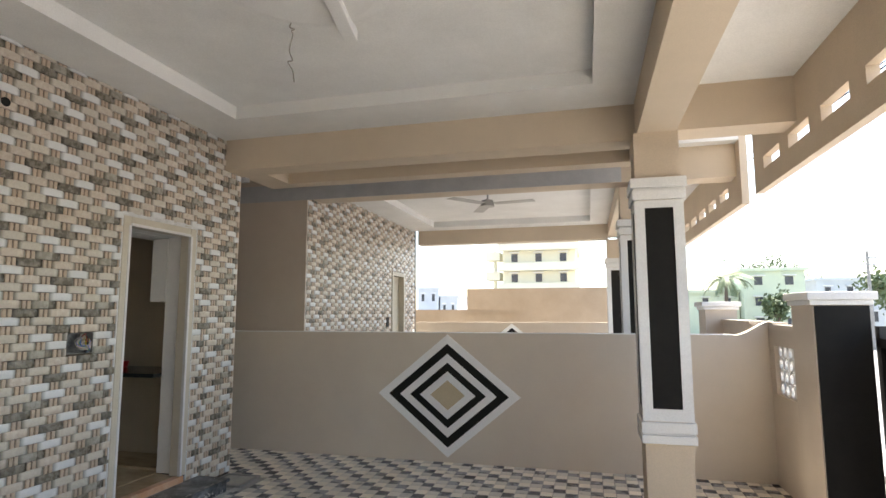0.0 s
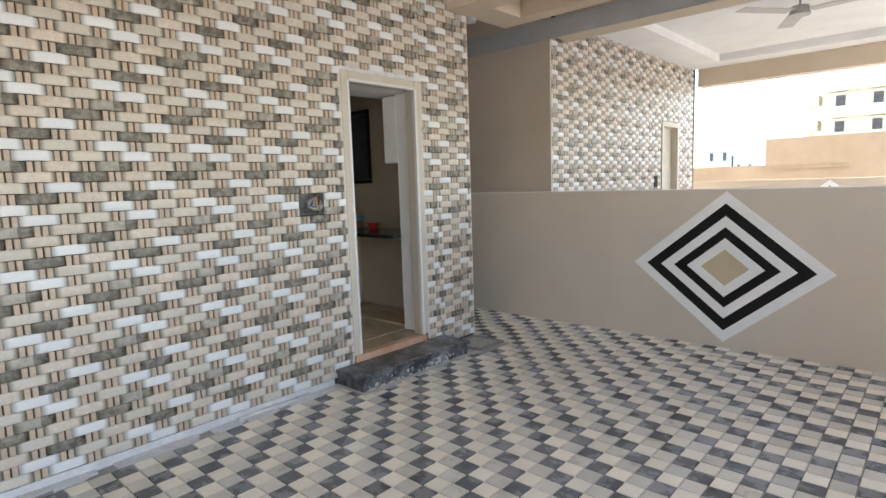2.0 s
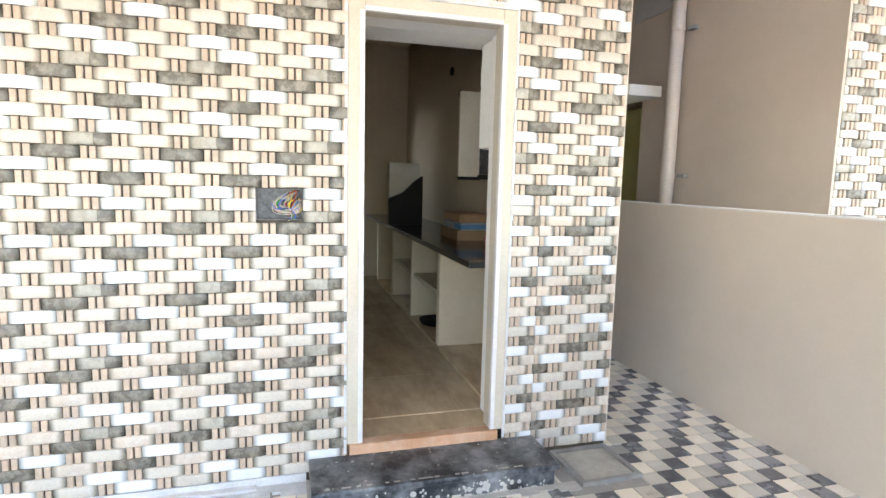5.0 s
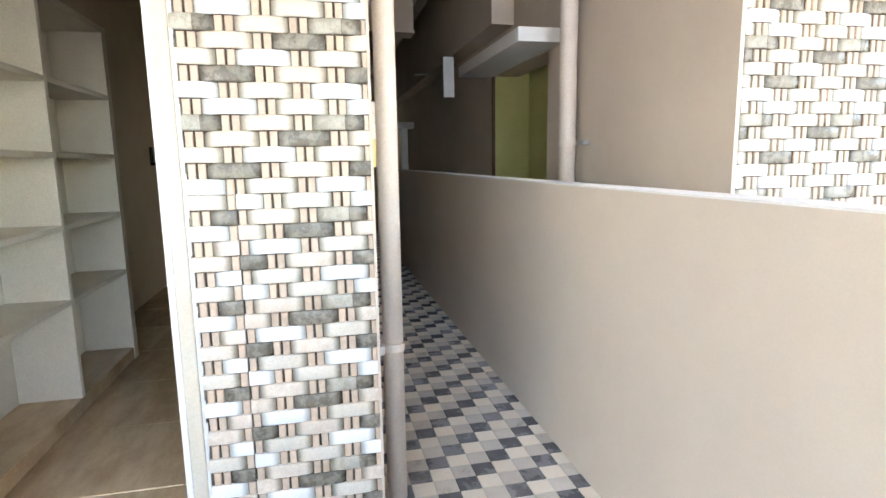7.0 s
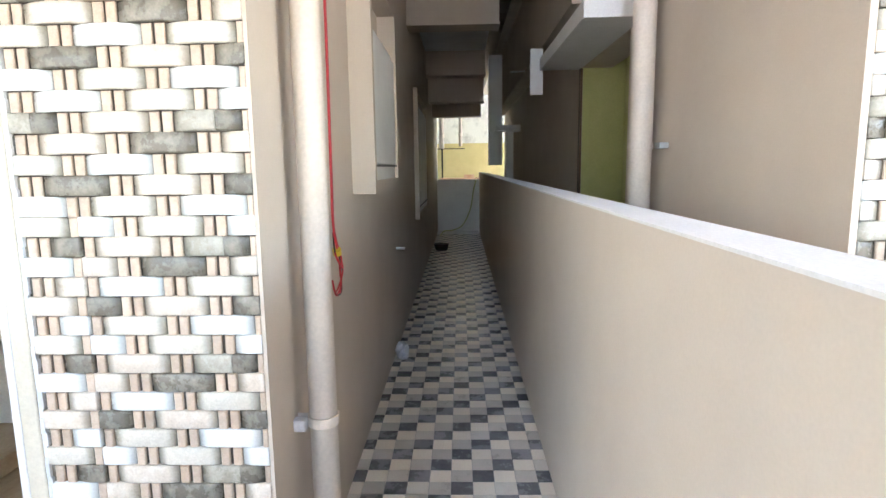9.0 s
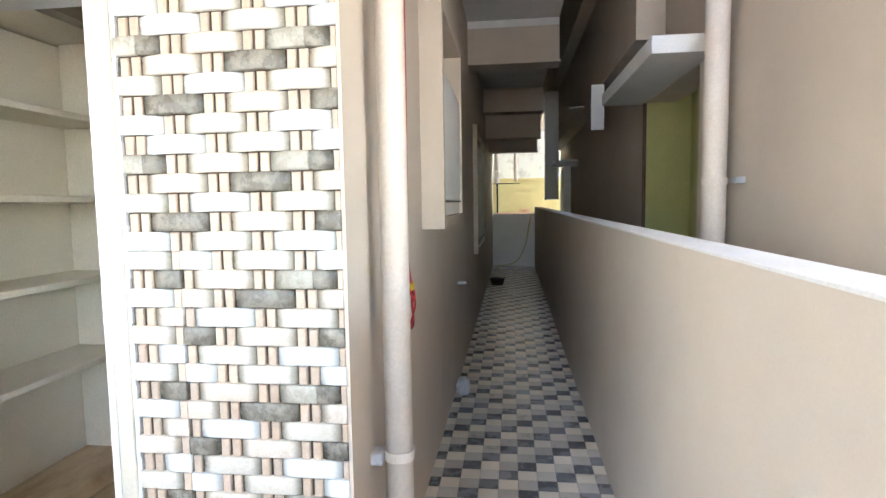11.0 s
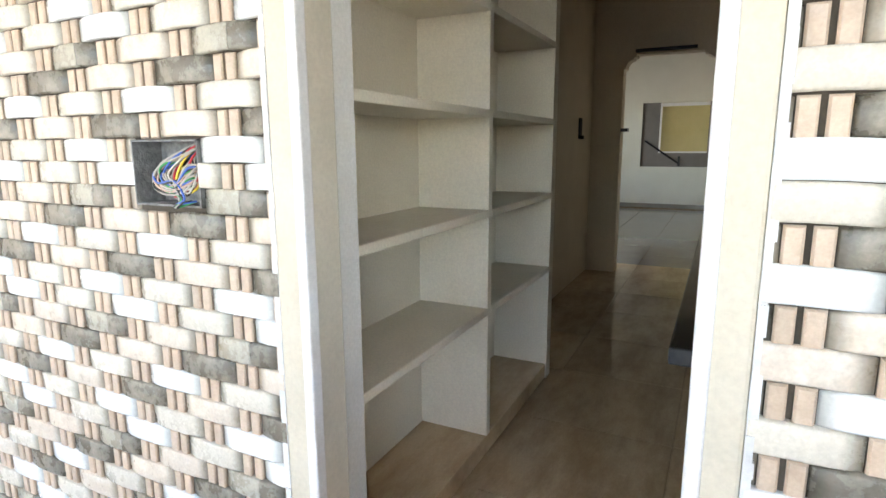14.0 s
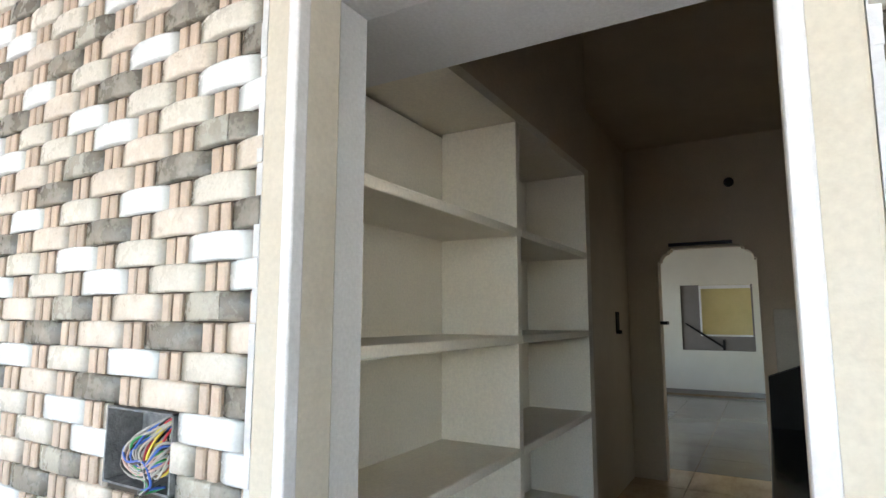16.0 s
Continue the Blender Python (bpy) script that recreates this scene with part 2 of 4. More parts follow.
def tube(name, pts, r, material, parent=None, label=""):
    """A round cable or bent pipe through points, as a mesh."""
    bm = bmesh.new()
    rings = []
    seg = 8
    pts = [Vector(p) for p in pts]
    for i, p in enumerate(pts):
        d = (pts[min(i + 1, len(pts) - 1)] - pts[max(i - 1, 0)]).normalized()
        a = d.orthogonal().normalized()
        b = d.cross(a)
        if rings:
            # keep the ring's turn close to the one before
            prev = (rings[-1][0].co - pts[i - 1]).normalized()
            a = (prev - d * prev.dot(d)).normalized()
            b = d.cross(a)
        rings.append([bm.verts.new(p + r * (math.cos(k * math.tau / seg) * a + math.sin(k * math.tau / seg) * b)) for k in range(seg)])
    for u, v in zip(rings, rings[1:]):
        for k in range(seg):
            bm.faces.new((u[k], u[(k + 1) % seg], v[(k + 1) % seg], v[k]))
    bm.faces.new(rings[0][::-1])
    bm.faces.new(rings[-1])
    return smooth(part(name, bm, material, parent, label))


def curve_pts(ctrl, n=24):
    """Catmull-Rom points through the given ones."""
    c = [Vector(p) for p in ctrl]
    c = [2 * c[0] - c[1]] + c + [2 * c[-1] - c[-2]]
    out = []
    for i in range(1, len(c) - 2):
        for k in range(n):
            t = k / n
            a, b, d, e = c[i - 1], c[i], c[i + 1], c[i + 2]
            out.append(0.5 * (2 * b + (d - a) * t + (2 * a - 5 * b + 4 * d - e) * t * t + (3 * b - a - 3 * d + e) * t ** 3))
    return out + [c[-2]]


# ---- ground and floors ----
GZ = -0.12
bm = bmesh.new()
bmesh.ops.create_grid(bm, x_segments=2, y_segments=2, size=3000, matrix=Matrix.Translation((0, 0, GZ - 0.1)))
structure("ground", bm, EARTH, "bare dusty earth reaching to the horizon")
structure("road", boxes((6.2, 12.5, -120, 160, GZ - 0.3, GZ - 0.03)), ASPHALT, "dusty grey village road in front of the houses")
floor = structure("floor_porch", boxes((0, 5.6, -9, 0.92, -0.3, -0.008), (-11.3, 0, 0, 0.92, -0.3, -0.008)), CELL_GROUT, "porch and side passage floor of small cream, taupe and slate squares")
floor_nb = structure("floor_neighbour", boxes((0, 5.6, 1.04, 7.3, -0.3, -0.008), (-11.3, 0, 1.04, 1.5, -0.3, -0.008)), CELL_GROUT, "neighbouring porch floor behind the dividing wall")

# ---- front wall with the door opening ----
DY0, DY1, DZ0, DZ1 = -1.412, -0.612, 0.0, 2.24
wall_front = structure("wall_front", boxes((-0.23, -0.012, -9, -1.808, 0, 3.46), (-0.23, -0.012, -1.606, DY0, 0, 3.46), (-0.23, -0.012, -1.808, -1.606, 0, 1.243), (-0.23, -0.012, -1.808, -1.606, 1.381, 3.46), (-0.23, -0.08, -1.808, -1.606, 1.243, 1.381), (-0.23, -0.012, DY1, -0.002, 0, 3.46), (-0.23, -0.012, DY0, DY1, DZ1, 3.46)), GROUT, "house front wall clad in basket-weave stone-look tiles")
wall_passage = structure("wall_passage", boxes((-11.3, -0.232, -0.12, 0, 0, 3.46), (-0.232, -0.004, -0.0015, 0.008, 0.0, 3.46)), TAN, "tan painted house side wall along the passage")
wall_nb_front = structure("wall_neighbour_front", boxes((-0.23, -0.012, 1.52, 4.66, 0, 3.4), (-0.23, -0.012, 5.36, 6.15, 0, 3.4), (-0.23, -0.012, 4.66, 5.36, 2.25, 3.4)), GROUT, "neighbouring house front wall clad in the same basket-weave tiles")
wall_nb_side = structure("wall_neighbour_side", boxes((-2.02, -0.072, 1.5, 1.519, 0, 3.46), (-11.3, -3.6, 1.5, 1.73, 0, 3.46), (-3.6, -3.285, 1.5, 1.5018, 0, 3.46), (-3.28, -2.02, 1.5, 1.73, 2.2, 3.46), (-2.02, -0.302, 1.519, 1.73, 0, 3.46)), TAN, "tan painted side wall of the neighbouring house")
structure("wall_projection", boxes((-11.3, -2.76, 1.3, 1.4995, 2.55, 3.46)), TAN, "tan projecting upper wall of the neighbouring house")

# dividing wall, with its end sweeping up to the boundary pier
bm = bmesh.new()
prof = [(-11.0, -0.2), (4.95, -0.2)]
for k in range(16, -1, -1):
    prof.append((4.62 + 0.33 * k / 16, 1.30 + 0.13 * (0.5 - 0.5 * math.cos(math.pi * k / 16))))
prof.append((-11.0, 1.30))
fr = [bm.verts.new((x, 0.92, z)) for x, z in prof]
bk = [bm.verts.new((x, 1.04, z)) for x, z in prof]
bm.faces.new(fr)
bm.faces.new(bk[::-1])
for k in range(len(prof)):
    q = (k + 1) % len(prof)
    bm.faces.new((fr[q], fr[k], bk[k], bk[q]))
bmesh.ops.recalc_face_normals(bm, faces=bm.faces)
structure("wall_dividing", bm, DIVIDER, "low tan painted wall dividing the two porches")

# thin white layer paints in the skylit top of the dividing wall
structure("trim_coping", boxes((-11.0, 4.60, 0.917, 1.043, 1.30, 1.307)), WHITE, "white layer painting in sky light on the dividing wall top")

# ---- ceilings and beams ----
def tray(bm, x0, x1, y0, y1, tx0, tx1, ty0, ty1, z=3.16, d=0.11):
    box(bm, x0, tx0, y0, y1, z, z + 0.3)
    box(bm, tx1, x1, y0, y1, z, z + 0.3)
    box(bm, tx0, tx1, y0, ty0, z, z + 0.3)
    box(bm, tx0, tx1, ty1, y1, z, z + 0.3)
    box(bm, tx0, tx1, ty0, ty1, z + d, z + 0.3)


bm = bmesh.new()
tray(bm, -0.012, 3.72, -9, -0.25, 0.45, 3.4, -3.7, -0.75)
ceil = structure("ceiling_porch", bm, WHITE, "white porch ceiling with a recessed tray")
bm = bmesh.new()
tray(bm, -0.30, 3.72, 1.78, 6.02, 0.45, 3.4, 2.2, 5.6)
structure("ceiling_neighbour", bm, WHITE, "white ceiling of the neighbouring porch with a recessed tray")
for b in ((0.0, 3.72, -0.25, 0.0, 2.865, 3.46), (0.3, 3.72, 0.0, 0.4, 3.10, 3.46), (0.3, 3.72, 0.4, 0.58, 2.865, 3.46), (0.0, 0.3, 0.0, 0.58, 2.865, 3.46), (3.72, 4.0, -9, 0.58, 2.865, 3.46)):
    structure("beam_porch", boxes(b), BEAM, "beige plastered concrete beam carrying the porch roof")
structure("slab_passage", boxes((-4.3, 0.0, 0.0, 0.9, 3.22, 3.46)), WHITE, "white slab soffit over the passage mouth")
for b in ((0.0, 3.72, 1.5, 1.78, 2.93, 3.46), (3.72, 4.0, 1.5, 6.3, 2.93, 3.46), (0.0, 3.72, 6.02, 6.3, 2.88, 3.46)):
    structure("beam_neighbour", boxes(b), BEAM, "beige plastered beam of the neighbouring porch")

structure("trim_band", boxes((-2.2, 3.715, 1.488, 1.4985, 2.93, 3.14)), BAND, "blue-grey band along the neighbouring beam")


def balcony(y0, y1, first, cross):
    """Overhanging slab with a slotted outer fascia."""
    bm = boxes((4.0, 4.86, y0, y1, 3.27, 3.46))
    structure("slab_balcony", bm, WHITE, "white soffit of the overhanging balcony slab")
    fascia = structure("fascia_balcony", boxes((4.86, 4.93, y0, y1, 2.882, 3.46)), BEAM, "beige balcony fascia with a row of narrow slots")
    part("lower_band", boxes((4.86, 4.93, y0, y1, 2.60, 2.772)), BEAM, fascia)
    edge, c = y1, first
    while c > y0 + 0.3:
        part("post", boxes((4.86, 4.93, c + 0.21, edge, 2.772, 2.882)), BEAM, fascia)
        edge = c - 0.21
        c -= 0.63
    part("post", boxes((4.86, 4.93, y0, edge, 2.772, 2.882)), BEAM, fascia)
    for a, b in cross:
        structure("beam_cantilever", boxes((4.0, 4.86, a, b, 2.92, 3.27)), BEAM, "beige cantilever beam under the balcony slab")


balcony(-9, 0.88, 0.38, ((-0.25, 0.03), (-5.5, -5.22)))
balcony(1.34, 6.9, 6.5, ((1.5, 1.78), (6.02, 6.3)))
# unseen upper storeys, added and sized to block sun and sky above the ceilings
structure("wall_upper", boxes((0.0, 4.86, -9, 0.58, 3.46, 10.0), (-15.0, 0.0, -9, 0.90, 3.46, 13.0)), TAN, "unseen tan upper storey of the house, added to block sun and sky")
structure("wall_upper_neighbour", boxes((-1.2, 4.86, 1.4, 6.9, 3.46, 10.0), (-15.0, -1.2, 1.16, 6.9, 3.46, 5.0), (-15.0, -1.2, 0.99, 6.9, 5.0, 13.0)), TAN, "unseen tan upper storey of the neighbouring house, added to block sun and sky")
structure("wall_back", boxes((0, 5.6, -9.2, -9.0, 0, 3.46)), TAN, "plain tan wall closing the far end of the porch")


# ---- columns ----
def column(x, y, top=2.865):
    c = thing("porch_column", "square porch column with white mouldings and black inset panels", "column", (x, y, 0), "porch columns")
    h = 0.16
    part("shaft", boxes((-h, h, -h, h, -0.02, top)), BEAM, c, "beige painted shaft")
    w = h + 0.012
    bm = bmesh.new()
    for a, b, z0, z1 in ((-w, w, 0.74, 0.825), (-w, w, 2.285, 2.34)):
        box(bm, a, b, a, b, z0, z1)
    for sx in (-1, 1):
        for sy in (-1, 1):
            box(bm, min(sx * 0.10, sx * w), max(sx * 0.10, sx * w), min(sy * 0.10, sy * w), max(sy * 0.10, sy * w), 0.82, 2.29)
    part("casing", bm, WHITE, c, "white painted panel surround")
    p = h + 0.004
    for k in range(4):
        bm = boxes((-0.0995, 0.0995, h - 0.01, p, 0.826, 2.284))
        bmesh.ops.rotate(bm, verts=bm.verts, matrix=Matrix.Rotation(k * math.pi / 2, 3, "Z"))
        part("panel", bm, BLACK, c, "matt black inset panel")
    part("base_moulding", boxes((-w - 0.014, w + 0.014, -w - 0.014, w + 0.014, 0.585, 0.645), (-w - 0.004, w + 0.004, -w - 0.004, w + 0.004, 0.645, 0.66), (-w - 0.014, w + 0.014, -w - 0.014, w + 0.014, 0.66, 0.735), bevel=0.006), WHITE, c, "white stepped moulding")
    part("capital", boxes((-w - 0.016, w + 0.016, -w - 0.016, w + 0.016, 2.345, 2.42), (-w - 0.006, w + 0.006, -w - 0.006, w + 0.006, 2.42, 2.435), (-w - 0.026, w + 0.026, -w - 0.026, w + 0.026, 2.435, 2.51), bevel=0.006), WHITE, c, "white stepped capital")
    return c


col = column(3.85, -0.265)
for x, y in ((3.85, 1.66), (3.85, 6.15), (3.85, -5.4)):
    copy_thing(col, pose(x, y, 0))


# ---- diamond on the dividing wall ----
def diamond(x, y, z, hw, hh, face=-1):
    d = thing("diamond_ornament", "nested black and white painted diamond relief on the dividing wall", "wall ornament", (x, y, z))
    s = (1.0, 0.845, 0.68, 0.535, 0.39, 0.245)
    for i in range(5):
        bm = bmesh.new()
        t = 0.012 if i % 2 == 0 else 0.008
        out, inn = s[i], s[i + 1]
        ring = []
        for k in range(4):
            cx, cz = ((-1, 0), (0, 1), (1, 0), (0, -1))[k]
            ring.append([bm.verts.new((cx * q * hw, dy, cz * q * hh)) for q, dy in ((out, face * t), (inn, face * t), (inn, 0.0), (out, 0.0))])
        for k in range(4):
            a, b = ring[k], ring[(k + 1) % 4]
            for j in range(4):
                bm.faces.new((a[j], a[(j + 1) % 4], b[(j + 1) % 4], b[j]))
        bmesh.ops.recalc_face_normals(bm, faces=bm.faces)
        part("band", bm, BRIGHT if i % 2 == 0 else BLACK, d, "white band" if i % 2 == 0 else "black band")
    bm = bmesh.new()
    front = [bm.verts.new((cx * 0.245 * hw, face * 0.004, cz * 0.245 * hh)) for cx, cz in ((-1, 0), (0, 1), (1, 0), (0, -1))]
    bm.faces.new(front)
    part("centre", bm, OCHRE, d, "pale ochre centre")
    return d


diamond(1.893, 0.9195, 0.668, 0.752, 0.618)

# ---- door frame, threshold and step ----
door = thing("door_frame", "cream painted door frame with no leaf in the tiled wall", "door frame", (0, 0, 0))
for y0, y1, inner in ((-1.4115, -1.337, 1), (-0.682, -0.612, -1)):
    jamb = part("jamb", boxes((-0.10, 0.004, y0, y1, 0.165, 2.24), bevel=0.006), CREAM, door)
    e = y1 if inner > 0 else y0
    a, b = sorted((e + 0.0015 * inner, e - 0.022 * inner))
    part("bead", boxes((-0.022, 0.0075, a, b, 0.168, 2.172), bevel=0.004), TRIM, jamb, "white painted edge bead")
head = part("head", boxes((-0.10, 0.002, -1.337, -0.682, 2.17, 2.24), bevel=0.005), CREAM, door)
part("bead", boxes((-0.022, 0.006, -1.337, -0.682, 2.1685, 2.19), bevel=0.004), TRIM, head, "white painted edge bead")
rs = random.Random(21)
for y0, y1 in ((-1.424, -1.4118), (-0.6118, -0.603)):
    bm = bmesh.new()
    z = 0.12
    while z < 2.25:
        dz = rs.uniform(0.02, 0.07)
        w0, w1 = (rs.uniform(0, 0.002), 0) if y0 < -1 else (0, rs.uniform(0, 0.006))
        box(bm, -0.012, rs.uniform(0.0002, 0.003), y0 - w0, y1 + w1, z, min(z + dz, 2.25))
        z += dz
    part("sealant", bm, MORTAR_WHITE, door, "white cement filler smeared beside the frame")
bm = bmesh.new()
y = -1.42
while y < -0.605:
    dy = rs.uniform(0.03, 0.09)
    box(bm, -0.012, 0.001 + rs.uniform(0, 0.002), y, min(y + dy, -0.605), 2.2405, 2.262 + rs.uniform(0, 0.016))
    y += dy
part("sealant", bm, MORTAR_WHITE, door, "white cement filler smeared over the frame")
part("threshold", boxes((-0.06, 0.012, -1.40, -0.64, 0.0, 0.165), bevel=0.006), RED_EARTH, door, "orange-brown cement threshold")
structure("reveal_door", boxes((-0.262, -0.10, -1.414, -1.409, 0.17, 2.2), (-0.262, -0.10, -0.640, -0.608, 0.17, 2.2), (-0.262, -0.10, -1.412, -0.61, 2.176, 2.245)), WHITE, "white plastered reveal of the door opening")
step = thing("door_step", "black granite step with cement smears before the door", "step", (0, 0, 0))
part("tread", boxes((0.0, 0.32, -1.59, -0.44, 0.085, 0.115), bevel=0.008), GRANITE, step, "rough-polished black granite tread")
part("riser", boxes((0.0, 0.295, -1.575, -0.455, -0.008, 0.085), bevel=0.004), GRANITE, step, "black granite riser")

# ---- kitchen ----
KX = -4.62
floor_kitchen = structure("floor_kitchen", boxes((-10.9, -0.262, -4.5, -0.122, -0.3, 0.164), (-0.262, -0.06, -1.41, -0.64, -0.3, 0.164)), VITRIFIED, "glossy brown vitrified kitchen and hall floor")
structure("wall_kitchen", boxes((KX, -1.97, -2.0, -1.80, 0.17, 3.3), (-1.97, -0.23, -2.0, -1.76, 0.17, 3.3), (-1.97, -0.23, -1.76, -1.412, 2.24, 3.1), (-10.9, -0.23, -0.16, -0.122, 0.17, 3.3)), KITCHEN, "cream painted kitchen walls")
structure("ceiling_kitchen", boxes((-10.9, -0.23, -4.5, -0.122, 3.1, 3.3)), KITCHEN, "cream kitchen ceiling")
structure("slab_loft", boxes((-0.54, -0.262, -1.80, -0.162, 2.175, 2.25)), WHITE, "white loft slab over the door")
bm = bmesh.new()
for y0, y1, z0, z1 in ((-4.5, -1.53, 0.17, 3.1), (-0.76, -0.16, 0.17, 3.1), (-1.53, -0.76, 2.16, 3.1)):
    box(bm, KX - 0.15, KX, y0, y1, z0, z1)
for sy, y in ((1, -1.53), (-1, -0.76)):
    # moulded corner of the arch: a small step, a hollow and a second step
    prof = [(0.0, 2.16), (0.0, 2.045), (0.018, 2.045), (0.022, 2.07), (0.035, 2.095), (0.06, 2.115), (0.085, 2.122), (0.085, 2.14), (0.11, 2.14), (0.11, 2.16)]
    fr = [bm.verts.new((KX, y + sy * u, z)) for u, z in prof]
    bk = [bm.verts.new((KX - 0.15, y + sy * u, z)) for u, z in prof]
    faces = [bm.faces.new(fr), bm.faces.new(bk[::-1])]
    for k in range(len(prof)):
        q = (k + 1) % len(prof)
        faces.append(bm.faces.new((fr[q], fr[k], bk[k], bk[q])))
    bmesh.ops.recalc_face_normals(bm, faces=faces)
structure("wall_arch", bm, KITCHEN, "cream kitchen wall with a stepped arch opening to the hall")
# opening in the hall's side wall is unseen, added for the fill lamp
structure("wall_hall", boxes((-10.9, -10.75, -4.5, -2.12, 0.17, 3.3), (-10.9, -10.75, -0.92, -0.16, 0.17, 3.3), (-10.9, -10.75, -2.12, -0.92, 0.17, 0.96), (-10.9, -10.75, -2.12, -0.92, 2.16, 3.3), (-10.9, -9.6, -4.7, -4.5, 0.17, 3.3), (-6.0, -4.77, -4.7, -4.5, 0.17, 3.3), (-9.6, -6.0, -4.7, -4.5, 0.17, 0.9), (-9.6, -6.0, -4.7, -4.5, 2.5, 3.3)), HALL, "pale cream hall walls beyond the arch")
structure("baseboard_hall", boxes((-10.75, -10.735, -4.5, -0.16, 0.17, 0.25)), MARBLE, "grey stone skirting in the hall")
shelf = thing("built_in_shelves", "off-white masonry shelves with two empty bays in the kitchen wall", "shelves", (0, 0, 0))
part("side", boxes((-0.262, -0.236, -1.76, -1.41, 0.17, 2.2)), SHELF, shelf)
part("back", boxes((-1.97, -0.262, -1.76, -1.70, 0.17, 2.2)), SHELF, shelf)
part("divider", boxes((-1.115, -1.08, -1.70, -1.412, 0.25, 2.212), bevel=0.003), SHELF, shelf)
part("side", boxes((-1.97, -1.90, -1.80, -1.41, 0.17, 2.212), bevel=0.003), SHELF, shelf)
part("top", boxes((-1.97, -0.262, -1.80, -1.41, 2.212, 2.245)), SHELF, shelf)
for z in (1.845, 1.492, 1.138, 0.768):
    part("shelf_board", boxes((-1.08, -0.262, -1.70, -1.41, z - 0.028, z), bevel=0.004), SHELF, shelf)
    part("shelf_board", boxes((-1.90, -1.115, -1.70, -1.41, z - 0.028, z), bevel=0.004), SHELF, shelf)
part("plinth", boxes((-1.90, -0.262, -1.70, -1.415, 0.17, 0.25), bevel=0.004), VITRIFIED, shelf, "brown tiled plinth")
counter = thing("kitchen_counter", "kitchen counter with black granite top on cream masonry partitions", "counter", (0, 0, 0))
part("worktop", boxes((-4.3, -0.265, -0.73, -0.162, 0.965, 1.0), bevel=0.004), COUNTER, counter, "polished black granite worktop")
for x in (-1.39, -2.35, -3.3, -4.27):
    part("partition", boxes((x - 0.07, x, -0.58, -0.162, 0.17, 0.964), bevel=0.004), COUNTERCREAM, counter)
for a, b in ((-2.35, -1.46), (-3.3, -2.42)):
    part("shelf_board", boxes((a, b, -0.56, -0.162, 0.56, 0.59)), COUNTERCREAM, counter)
part("plinth", boxes((-4.3, -0.265, -0.59, -0.162, 0.171, 0.19)), VITRIFIED, counter, "brown tiled plinth")
cab = thing("wall_cabinet", "white-fronted wall cabinet over the kitchen counter", "cabinet")
part("body", boxes((-0.43, -0.265, -0.62, -0.162, 1.61, 2.17), bevel=0.003), WHITE, cab)
part("door", boxes((-0.426, -0.269, -0.64, -0.621, 1.614, 2.166), bevel=0.003), WHITE, cab, "white laminate door")
kw = thing("kitchen_window", "dark glazed kitchen window with a white shutter swung inwards", "window")
leaf = part("shutter", boxes((-1.78, -1.745, -0.345, -0.165, 1.47, 2.14), bevel=0.003), SHELF, kw, "white shutter standing open")
part("rail", boxes((-1.775, -1.742, -0.345, -0.165, 1.445, 1.47), bevel=0.003), BLACK, leaf, "dark lower rail")
part("pane", boxes((-1.74, -1.20, -0.172, -0.166, 1.49, 2.15)), WINDARK, kw, "dark glass")
part("frame", boxes((-1.745, -1.16, -0.185, -0.1625, 1.45, 1.488), (-1.745, -1.16, -0.185, -0.1625, 2.152, 2.19), (-1.198, -1.16, -0.185, -0.1625, 1.49, 2.15), (-1.48, -1.46, -0.182, -0.173, 1.49, 2.15), bevel=0.003), BLACK, kw, "black window frame")

# area lamp added outside that unseen opening to brighten the hall
lamp = bpy.data.lights.new("hall_fill", "AREA")
lamp.shape, lamp.size, lamp.size_y, lamp.energy, lamp.color = "RECTANGLE", 3.4, 1.5, 1.1, (1.0, 0.95, 0.87)
new("hall_fill", lamp).matrix_world = look((-7.8, -4.72, 1.7), (-7.8, 0, 1.4))
ytube = thing("tube_light", "dark unlit tube light fitting over the arch", "light", (0, 0, 0))
part("batten", boxes((-4.60, -4.57, -1.43, -0.93, 2.172, 2.20), bevel=0.004), DARKMETAL, ytube)
sw = thing("switch_plate", "black switch plate on the kitchen wall", "switch")
part("plate", boxes((-4.2, -4.1, -1.799, -1.788, 1.43, 1.60), bevel=0.004), BLACK, sw)
part("hook", boxes((-4.12, -4.07, -1.79, -1.75, 1.42, 1.45), bevel=0.004), BLACK, sw)
bolt = thing("door_bolt", "dark metal bolt on the arch edge", "bolt")
part("bolt", boxes((-4.70, -4.60, -1.53, -1.47, 1.49, 1.52), bevel=0.004), DARKMETAL, bolt)
for x, y, z, n in ((-4.615, -0.93, 2.70, "x"), (-2.6, -0.165, 2.45, "y"), (-2.3, -0.165, 2.2, "y")):
    bm = bmesh.new()
    q = Vector((0.012, 0, 0)) if n == "x" else Vector((0, -0.012, 0))
    rod(bm, Vector((x, y, z)) - q, Vector((x, y, z)) + q, 0.04, seg=16)
    tagged(part("wall_socket_hole", bm, BLACK), "round black conduit opening in the kitchen wall", "conduit opening")

